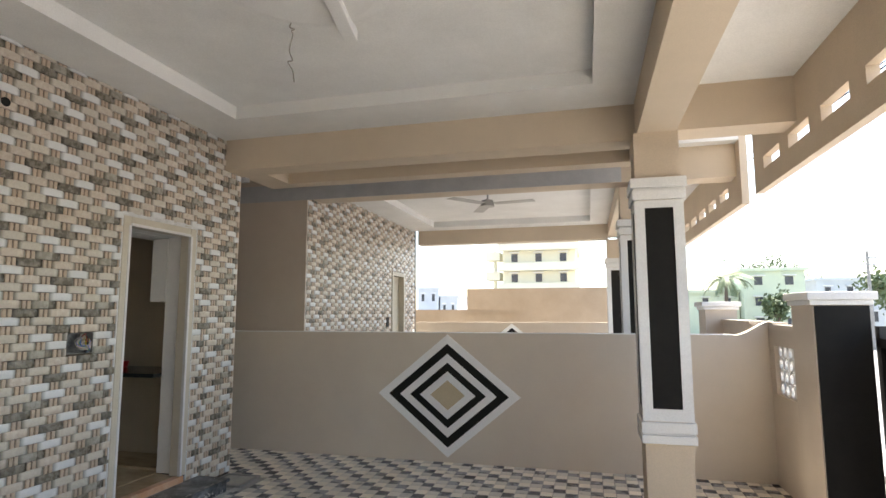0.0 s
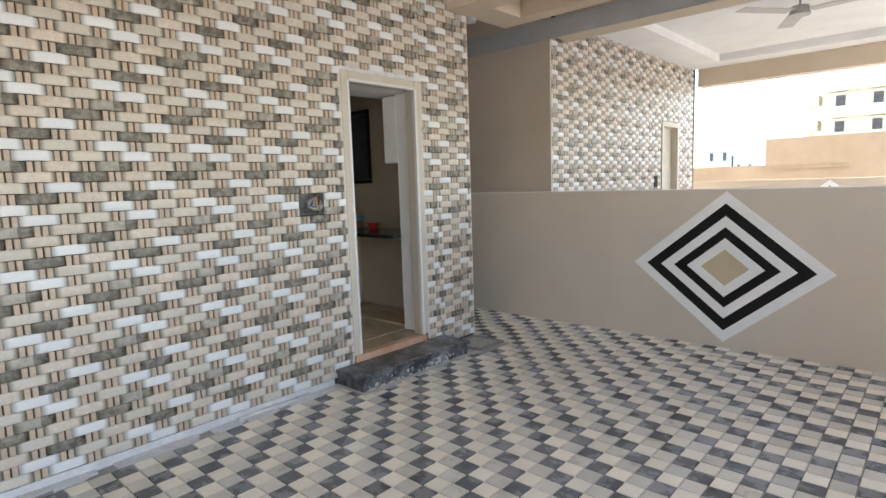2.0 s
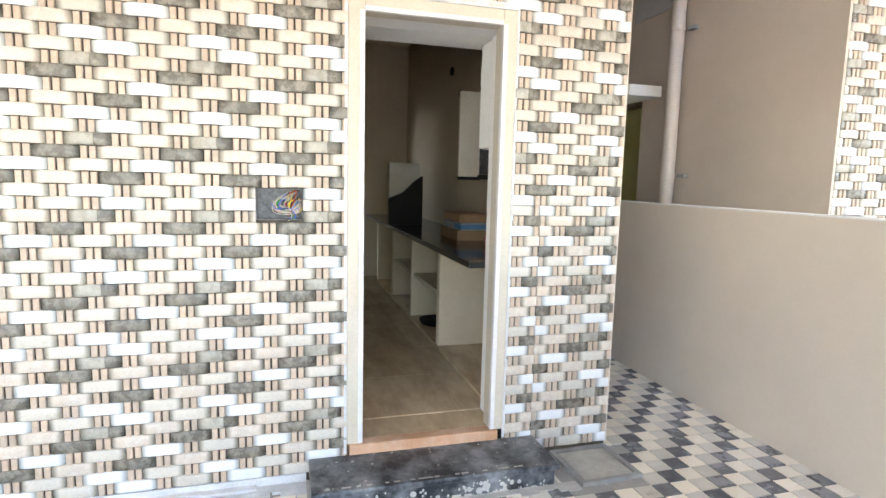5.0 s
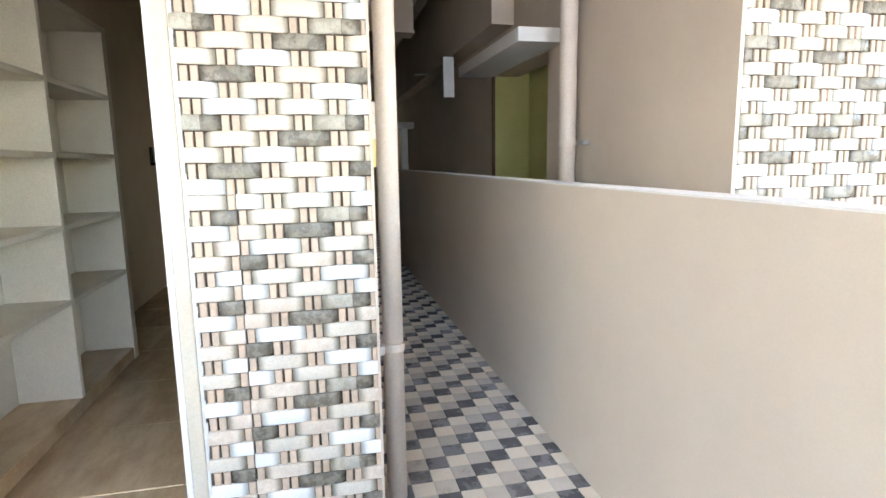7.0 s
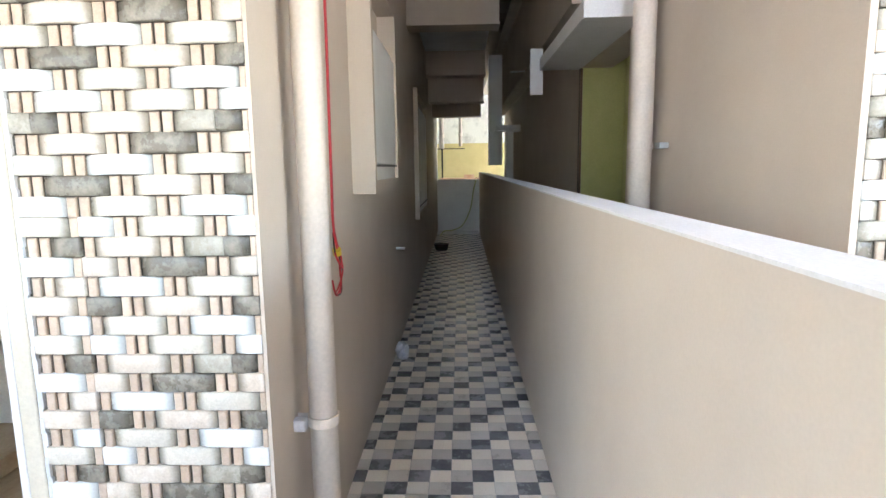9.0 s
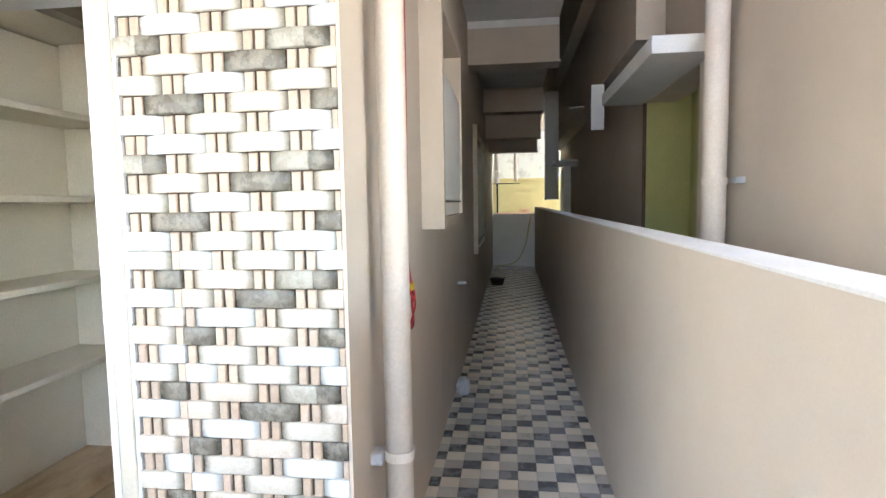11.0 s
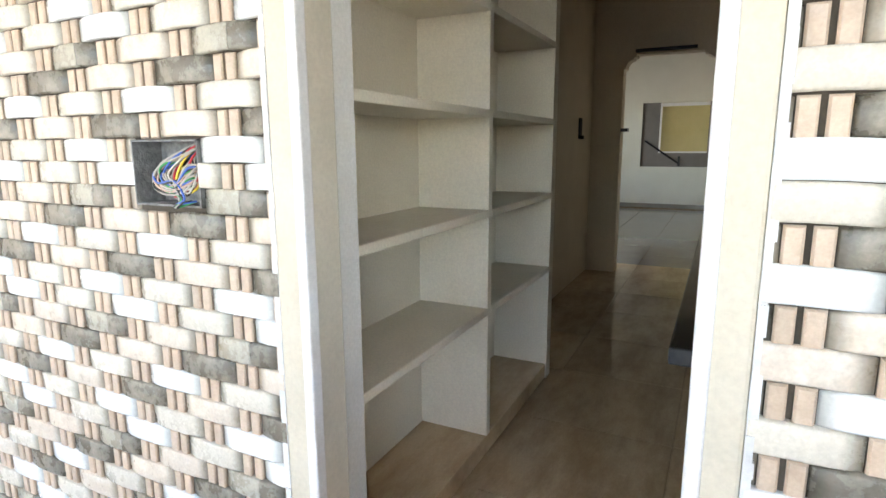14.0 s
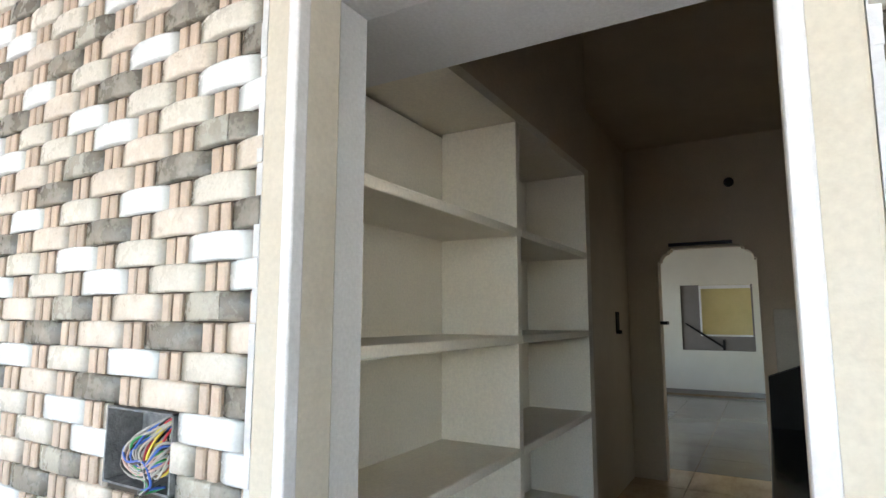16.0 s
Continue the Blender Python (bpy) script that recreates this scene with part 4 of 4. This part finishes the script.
# ---- boundary piers, gate and front wall ----
def pier(x0, x1, y0, y1, top, dark):
    g = thing("gate_pier", "tan gate pier with a black inset panel and a stepped cap" if dark else "tan gate pier with a stepped cap", "gate pier", group="gate piers")
    part("shaft", boxes((x0, x1, y0, y1, -0.2, top)), TAN, g)
    part("cap", boxes((x0 - 0.04, x1 + 0.04, y0 - 0.04, y1 + 0.04, top + 0.035, top + 0.09), (x0 - 0.02, x1 + 0.02, y0 - 0.02, y1 + 0.02, top, top + 0.035), bevel=0.006), WHITE, g, "white stepped cap")
    if dark:
        part("panel", boxes((x0 + 0.01, x1 - 0.005, y0 - 0.012, y0, 0.05, top - 0.005)), BLACK, g, "matt black panel")
    return g


pier(4.8, 5.14, -0.44, -0.03, 1.56, True)
pier(4.62, 4.95, 2.2, 2.6, 1.54, False)
pier(4.62, 4.95, 6.0, 6.4, 1.54, False)
pier(4.8, 5.14, -4.6, -4.2, 1.56, True)
structure("wall_boundary", boxes((4.9, 5.02, -0.03, 0.30, -0.2, 1.38), (4.9, 5.02, 0.78, 1.04, -0.2, 1.42), (4.9, 5.02, 0.30, 0.78, -0.2, 0.80), (4.9, 5.02, 0.30, 0.78, 1.22, 1.40), (4.8, 4.92, 1.04, 2.2, -0.2, 1.40), (4.78, 4.94, 1.04, 2.2, 1.40, 1.43)), TAN, "low tan front boundary wall")
jali = thing("jali_block", "white pierced lattice block in the boundary wall", "lattice")
for i in range(4):
    for k in range(4):
        bm = bmesh.new()
        bmesh.ops.create_cone(bm, segments=12, radius1=0.058, radius2=0.058, depth=0.06, cap_ends=False, matrix=Matrix.Translation((4.96, 0.36 + 0.12 * i, 0.855 + 0.105 * k)) @ Matrix.Rotation(math.pi / 2, 4, "Y"))
        bmesh.ops.solidify(bm, geom=bm.faces[:], thickness=0.016)
        part("ring", bm, WHITE, jali)
gate = thing("metal_gate", "black metal gate with upright rods between the piers", "gate")
part("sheet", boxes((5.170, 5.175, -1.0, -0.52, 0.14, 1.28)), BLACK, gate)
for k in range(26):
    part("bar", boxes((5.162, 5.184, -1.12 - 0.118 * k, -1.098 - 0.118 * k, 0.14, 1.28)), DARKMETAL, gate)
part("gate_frame", boxes((5.150, 5.195, -4.18, -0.46, 1.28, 1.34), (5.150, 5.195, -4.18, -0.46, 0.08, 0.14), (5.150, 5.195, -0.52, -0.46, 0.08, 1.42), (5.150, 5.195, -2.35, -2.28, 0.08, 1.34), (5.150, 5.195, -4.18, -4.12, 0.08, 1.42)), DARKMETAL, gate)
for k in range(16):
    part("spike", rod(bmesh.new(), (5.173, -0.65 - 0.22 * k, 1.34), (5.173, -0.65 - 0.22 * k, 1.46), 0.012, 0.004, seg=8), DARKMETAL, gate)


# ---- distance ----
def building(name, label, x0, x1, y0, y1, z1, m, storeys, cols, bands=True, z0=-0.3):
    b = thing(name, label, "building")
    part("wall", boxes((x0, x1, y0, y1, z0, z1)), m, b)
    part("roof", boxes((x0 - 0.25, x1 + 0.25, y0 - 0.25, y1 + 0.25, z1, z1 + 0.22)), m, b, "flat roof with a low parapet")
    h = (z1 - 0.0) / storeys
    w = (x1 - x0) / cols
    for s_ in range(storeys):
        if bands:
            part("balcony", boxes((x0 - 0.3, x1 + 0.3, y0 - 0.9, y0, s_ * h + h - 0.25, s_ * h + h + 0.45)), m, b)
        for c in range(cols):
            cx = x0 + w * (c + 0.5)
            win = part("window", boxes((cx - 0.13 * w, cx + 0.13 * w, y0 - 0.05, y0 + 0.02, s_ * h + 0.32 * h, s_ * h + 0.72 * h)), WINDARK, b, "dark window")
            part("sunshade", boxes((cx - 0.2 * w, cx + 0.2 * w, y0 - 0.35, y0, s_ * h + 0.76 * h, s_ * h + 0.80 * h)), WHITE, win)
    return b


apartment = building("apartment_building", "pale yellow apartment building with balcony bands", -4.0, 2.4, 45, 56, 7.2, PALE, 4, 3)
for z in (2.6, 4.4, 6.2):
    part("landing", boxes((-5.6, -4.3, 45.3, 47.5, z, z + 0.75)), PALE, apartment, "open stair landing")
part("stair_column", boxes((-5.0, -4.7, 46.0, 46.4, -0.3, 7.6)), PALE, apartment)
for z in (3.35, 5.15, 6.95):
    for x in (-3.4, -1.9, 0.3, 1.6):
        part("vent", boxes((x - 0.12, x + 0.12, 44.94, 45.01, z, z + 0.12)), WINDARK, apartment, "small dark vent")
building("house", "pale blue flat-roofed house far away", -16.6, -14.0, 60, 66, 4.3, BLUEISH, 2, 2, False)
building("house", "small pale blue house far away", -13.8, -11.7, 60, 66, 3.3, BLUEISH, 1, 2, False)
building("house", "mint green two-storey house across the plots", 14.3, 18.3, 40, 48, 4.45, MINT, 3, 2, False)
building("house", "low mint green wing of a house", 9.6, 14.2, 41, 46, 2.95, MINT, 2, 3, False)
building("house", "grey-white house in the distance", 22.5, 27.5, 50, 58, 4.2, BLUEISH, 2, 3, False)
pole = thing("utility_pole", "concrete utility pole with cross arms and wires", "utility pole", (15.9, 25, 0))
part("shaft", rod(bmesh.new(), (0, 0, -0.3), (0, 0, 4.3), 0.09, 0.06), CEMENT, pole)
part("cross_arm", boxes((-0.4, 0.4, -0.04, 0.04, 3.95, 4.03)), STEEL, pole)
part("cross_arm", boxes((-0.3, 0.3, -0.04, 0.04, 3.65, 3.73)), STEEL, pole)
cab = thing("overhead_cable", "thin black overhead cables crossing the sky", "cable")
tube("cable", curve_pts([(4.2, 18, 4.4), (6.0, 9, 4.35), (7.2, 3, 4.7), (8.2, -2, 5.3)], 10), 0.012, DARKMETAL, cab)
tube("cable", curve_pts([(4.6, 30, 5.9), (8.0, 14, 6.2), (10.2, 4, 6.9)], 10), 0.012, DARKMETAL, cab)


def tree(x, y, h, spread, label, seed):
    r = random.Random(seed)
    t = thing("tree", label, "tree", (x, y, -0.3), "trees")
    bm = bmesh.new()
    rod(bm, (0, 0, 0), (0.1, 0, h * 0.5), 0.18, 0.12, seg=8)
    tips = []
    for k in range(7):
        a = k * 0.9 + r.random()
        tip = Vector((spread * 0.6 * math.cos(a), spread * 0.6 * math.sin(a), h * r.uniform(0.6, 0.95)))
        rod(bm, (0.1, 0, h * r.uniform(0.35, 0.5)), tip, 0.07, 0.02, seg=6)
        tips.append(tip)
    part("trunk", bm, BARK, t)
    vs, fs = [], []
    for k in range(int(900 + 330 * spread)):
        c = r.choice(tips) + Vector((r.gauss(0, spread * 0.28), r.gauss(0, spread * 0.28), r.gauss(0, h * 0.10)))
        n = Vector((r.gauss(0, 1), r.gauss(0, 1), r.gauss(0, 1))).normalized()
        u = n.orthogonal().normalized()
        v = n.cross(u)
        l = r.uniform(0.10, 0.2)
        i = len(vs)
        vs += [c - u * l, c + v * l * 0.5, c + u * l, c - v * l * 0.5]
        fs.append((i, i + 1, i + 2, i + 3))
    me = bpy.data.meshes.new("crown")
    me.from_pydata(vs, [], fs)
    me.materials.append(LEAF)
    o = new("crown", me)
    o.parent = t
    return t


def palm(x, y, h, seed):
    r = random.Random(seed)
    t = thing("palm_tree", "coconut palm with drooping fronds", "palm tree", (x, y, -0.3))
    part("trunk", rod(bmesh.new(), (0, 0, 0), (0.15, 0, h), 0.16, 0.10, seg=8), BARK, t)
    for k in range(16):
        a, up = k * 0.39 + r.random() * 0.2, r.uniform(-0.1, 0.9)
        vs, fs = [], []
        p, d = Vector((0.15, 0, h)), Vector((math.cos(a), math.sin(a), up)).normalized()
        side = Vector((-math.sin(a), math.cos(a), 0))
        for s_ in range(22):
            q = p + d * 0.09
            for sg in (-1, 1):
                i = len(vs)
                tip = p + side * sg * 0.42 * math.sin(0.3 + 2.6 * s_ / 22) + d * 0.2 - Vector((0, 0, 0.14))
                vs += [p, q, tip]
                fs.append((i, i + 1, i + 2))
            p = q
            d = (d + Vector((0, 0, -0.075))).normalized()
        me = bpy.data.meshes.new("frond")
        me.from_pydata(vs, [], fs)
        me.materials.append(LEAF)
        o = new("frond", me)
        o.parent = t
    return t


palm(12.6, 38, 4.1, 3)
tree(20.5, 55, 6.4, 3.0, "leafy green tree behind the houses", 11)
tree(19.2, 30, 3.9, 1.6, "leafy green tree near the utility pole", 12)
tree(15.2, 36, 2.9, 0.75, "small pale green tree before the mint house", 13)
tree(27.0, 44, 4.4, 2.2, "green tree at the edge of the plots", 14)

# ---- basket-weave cladding ----
ROW, PITCH = 0.0515, 0.23
HALF, STICK = 0.0850, 0.0121
NAMES = ["white", "beige", "pink", "grey", "ash", "stick"]
EVEN = {0: ("white", "beige"), 1: ("white", "beige"), 2: ("grey", "pink"), 3: ("pink", "grey"), 4: ("beige", "white"), 5: ("grey", "pink")}


def bar_mesh(y0, y1, z0, z1, c, half):
    """A glazed strip bowed outwards in the middle, cut to y0..y1; c and half are its whole middle and half length."""
    n = 8
    vs, fs, along = [], [], []
    for k in range(n + 1):
        y = y0 + (y1 - y0) * (0.5 - 0.5 * math.cos(math.pi * k / n))
        u = (y - c) / half
        p = 0.0018 + 0.0128 * (1 - abs(u) ** 2.9)
        a = 0.0035 * (1 - u * u)
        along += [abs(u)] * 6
        vs += [(-0.013, y, z0 + a), (-0.012 + p - 0.002, y, z0 + a), (-0.012 + p, y, z0 + a + 0.004), (-0.012 + p, y, z1 + a - 0.004), (-0.012 + p - 0.002, y, z1 + a), (-0.013, y, z1 + a)]
    for k in range(n):
        for j in range(5):
            i = 6 * k + j
            fs.append((i, i + 6, i + 7, i + 1))
    fs.append((0, 1, 2, 3, 4, 5))
    i = 6 * n
    fs.append((i + 5, i + 4, i + 3, i + 2, i + 1, i))
    return vs, fs, along


def stick_mesh(y0, y1, z0, z1):
    x0, x1, e = -0.013, -0.0035, 0.003
    vs = [(x0, y0, z0), (x0, y1, z0), (x0, y1, z1), (x0, y0, z1), (x1 - e, y0, z0), (x1 - e, y1, z0), (x1 - e, y1, z1), (x1 - e, y0, z1), (x1, y0 + e, z0 + e), (x1, y1 - e, z0 + e), (x1, y1 - e, z1 - e), (x1, y0 + e, z1 - e)]
    fs = [(8, 9, 10, 11)]
    for a in (0, 4):
        for k in range(4):
            fs.append((a + k, a + (k + 1) % 4, a + 4 + (k + 1) % 4, a + 4 + k))
    return vs, fs, [0.0] * 12


def cuts(y0, y1, z0, z1, holes):
    """The stretches of y0..y1 left beside the openings."""
    out = [(y0, y1)]
    for a, b, c, d in holes:
        if min(z1, d) - max(z0, c) > 0.4 * (z1 - z0):
            nxt = []
            for u, v in out:
                if b <= u or a >= v:
                    nxt.append((u, v))
                else:
                    if a > u:
                        nxt.append((u, a))
                    if b < v:
                        nxt.append((b, v))
            out = nxt
    return [(u, v) for u, v in out if v - u > 0.006]


def cladding(parent, regions, holes, near, label):
    """regions: y0, y1, z0, z1, phase, height of a white row, 1 for tiles laid upside down; near: rectangles whose whole pieces stay single."""
    verts, faces, mats, reach = [], [], [], []
    made = {}
    count = {"bar": 0, "stick": 0}

    def put(kind, colour, y0, y1, z0, z1, c, half, whole):
        cz = (z0 + z1) / 2
        if whole and count[kind] < 300 and any(a <= c <= b and d <= cz <= e for a, b, d, e in near):
            key = (kind, colour)
            if key not in made:
                h = (z1 - z0) / 2
                v, f, al = bar_mesh(-half, half, -h, h, 0, half) if kind == "bar" else stick_mesh(-half, half, -h, h)
                me = bpy.data.meshes.new(kind)
                me.from_pydata(v, [], f)
                me.polygons.foreach_set("use_smooth", [kind == "bar" and len(p.vertices) == 4 for p in me.polygons])
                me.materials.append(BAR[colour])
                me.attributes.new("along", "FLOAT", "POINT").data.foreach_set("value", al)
                made[key] = me
            o = new("tile_" + kind, made[key])
            o.parent, o.location = parent, (rnd.uniform(-0.0012, 0.0008), c, cz)
            count[kind] += 1
            return
        v, f, al = bar_mesh(y0, y1, z0, z1, c, half) if kind == "bar" else stick_mesh(y0, y1, z0, z1)
        dx = rnd.uniform(-0.0012, 0.0008)
        i = len(verts)
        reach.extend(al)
        verts.extend((x + dx, y, z) for x, y, z in v)
        faces.extend(tuple(q + i for q in t) for t in f)
        mats.extend([NAMES.index(colour)] * len(f))

    for ya, yb, za, zb, ph, base, turned in regions:
        for n in range(math.floor((za - base) / ROW), math.ceil((zb - base) / ROW) + 1):
            zc = base + n * ROW
            z0, z1 = max(za, zc - 0.0250), min(zb, zc + 0.0250)
            if z1 - z0 < 0.012:
                continue
            r = n % 6 if turned else -n % 6
            off = ph + ((-PITCH if turned else PITCH) / 2 if r % 2 else 0)
            for j in range(math.floor((ya - off) / PITCH) - 1, math.ceil((yb - off) / PITCH) + 2):
                c = off + j * PITCH
                col_ = EVEN[r][j % 2]
                full = z1 - z0 > 0.0499
                for sg in (-1, 1):
                    sc = c + PITCH / 2 + sg * 0.0161
                    u, v = max(ya, sc - STICK), min(yb, sc + STICK)
                    if v - u > 0.006:
                        for p, q in cuts(u, v, z0, z1, holes):
                            put("stick", "stick", p, q, max(za, z0 - 0.001), min(zb, z1 + 0.001), sc, STICK, full and q - p > 2 * STICK - 1e-6)
                u, v = max(ya, c - HALF), min(yb, c + HALF)
                if v - u > 0.006:
                    got = cuts(u, v, z0, z1, holes)
                    if r == 2 and col_ == "grey":
                        # printed in two halves: ash grey, then dark grey
                        m = c + 0.022
                        for p, q in got:
                            for e, f, k in ((p, min(q, m), "ash"), (max(p, m), q, "grey")):
                                if f - e > 0.004:
                                    put("bar", k, e, f, z0, z1, c, HALF, False)
                        continue
                    for p, q in got:
                        put("bar", col_, p, q, z0, z1, c, HALF, full and q - p > 2 * HALF - 1e-6)
    me = bpy.data.meshes.new("tile_cladding")
    me.from_pydata(verts, [], faces)
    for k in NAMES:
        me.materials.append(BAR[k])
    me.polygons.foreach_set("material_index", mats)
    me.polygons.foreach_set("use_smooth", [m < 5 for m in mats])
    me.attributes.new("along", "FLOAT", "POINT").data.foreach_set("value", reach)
    o = new("tile_cladding", me)
    o.parent = parent
    tagged(o, label, kind="stuff")


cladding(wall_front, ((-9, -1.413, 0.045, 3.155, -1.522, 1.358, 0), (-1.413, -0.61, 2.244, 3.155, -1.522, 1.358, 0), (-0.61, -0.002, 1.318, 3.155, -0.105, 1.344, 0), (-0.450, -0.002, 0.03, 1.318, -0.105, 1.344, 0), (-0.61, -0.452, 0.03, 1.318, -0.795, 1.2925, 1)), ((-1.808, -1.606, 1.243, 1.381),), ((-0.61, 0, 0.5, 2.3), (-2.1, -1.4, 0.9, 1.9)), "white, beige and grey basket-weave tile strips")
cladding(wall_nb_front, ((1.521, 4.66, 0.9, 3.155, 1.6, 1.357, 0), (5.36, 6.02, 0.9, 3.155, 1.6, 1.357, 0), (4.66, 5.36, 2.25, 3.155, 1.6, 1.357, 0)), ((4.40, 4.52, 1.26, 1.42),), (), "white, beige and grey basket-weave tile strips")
wall_nb_front.location.x = -0.07

# ---- small floor squares ----
CS = 0.1033
cell_me = []
for m in CELL:
    h = 0.0492
    me = bpy.data.meshes.new("floor_tile")
    me.from_pydata([(-h, -h, -0.009), (h, -h, -0.009), (h, h, -0.009), (-h, h, -0.009), (-h + 0.001, -h + 0.001, 0), (h - 0.001, -h + 0.001, 0), (h - 0.001, h - 0.001, 0), (-h + 0.001, h - 0.001, 0)], [], [(4, 5, 6, 7), (0, 1, 5, 4), (1, 2, 6, 5), (2, 3, 7, 6), (3, 0, 4, 7)])
    me.materials.append(m)
    cell_me.append(me)
base_v = [tuple(v.co) for v in cell_me[0].vertices]
base_f = [tuple(p.vertices) for p in cell_me[0].polygons]
verts, faces, mats = [], [], []
single = 0
X0, Y0 = 1.282, -2.319
cells = [(X0 + i * CS, Y0 + j * CS, (i + j) % 3, True) for i in range(-13, 42) for j in range(-66, 33)]
cells += [(-1.061 + i * 0.1, 0.606 + j * 0.1, (i + j) % 3, False) for i in range(-95, 11) for j in range(-6, 4)]
for x, y, k, porch in cells:
    lim = CS / 2
    if porch:
        if not ((0.03 if y > 0.06 else lim) < x < 5.6 - lim and -9 < y < 0.92 - 0.03):
            continue
        if x < 0.29 and -1.55 < y < -0.47 or abs(x - 0.16) < 0.2 and abs(y + 0.16) < 0.2:
            continue
    elif not (-10.55 < x < -0.03 and 0.0 < y < 0.93):
        continue
    dz = rnd.uniform(-0.0008, 0.0006)
    if single < 300 and -1.6 < x < 1.5 and -0.7 < y < 0.92:
        o = new("floor_tile", cell_me[k])
        o.parent, o.location = floor, (x, y, dz)
        single += 1
        continue
    b = len(verts)
    verts.extend((x + p, y + q, dz + r) for p, q, r in base_v)
    faces.extend(tuple(v + b for v in f) for f in base_f)
    mats.extend([k] * len(base_f))
me = bpy.data.meshes.new("floor_tiles")
me.from_pydata(verts, [], faces)
for m in CELL:
    me.materials.append(m)
me.polygons.foreach_set("material_index", mats)
o = new("floor_tiles", me)
o.parent = floor
tagged(o, "small cream, taupe and slate floor squares", kind="stuff")

# ---- kitchen and hall floor tiles ----
h = 0.298
me = bpy.data.meshes.new("floor_tile")
me.from_pydata([(-h, -h, -0.005), (h, -h, -0.005), (h, h, -0.005), (-h, h, -0.005), (-h + 0.001, -h + 0.001, 0), (h - 0.001, -h + 0.001, 0), (h - 0.001, h - 0.001, 0), (-h + 0.001, h - 0.001, 0)], [], base_f)
me.materials.append(VITRIFIED)
me_hall = me.copy()
me_hall.materials[0] = MARBLE
for i in range(17):
    for j in range(7):
        x, y = -0.56 - 0.6 * i, -0.46 - 0.6 * j
        if y < -1.5 and x > -2.0:
            continue
        o = new("floor_tile", me if x > KX - 0.2 else me_hall)
        o.parent, o.location = floor_kitchen, (x, y, 0.17)
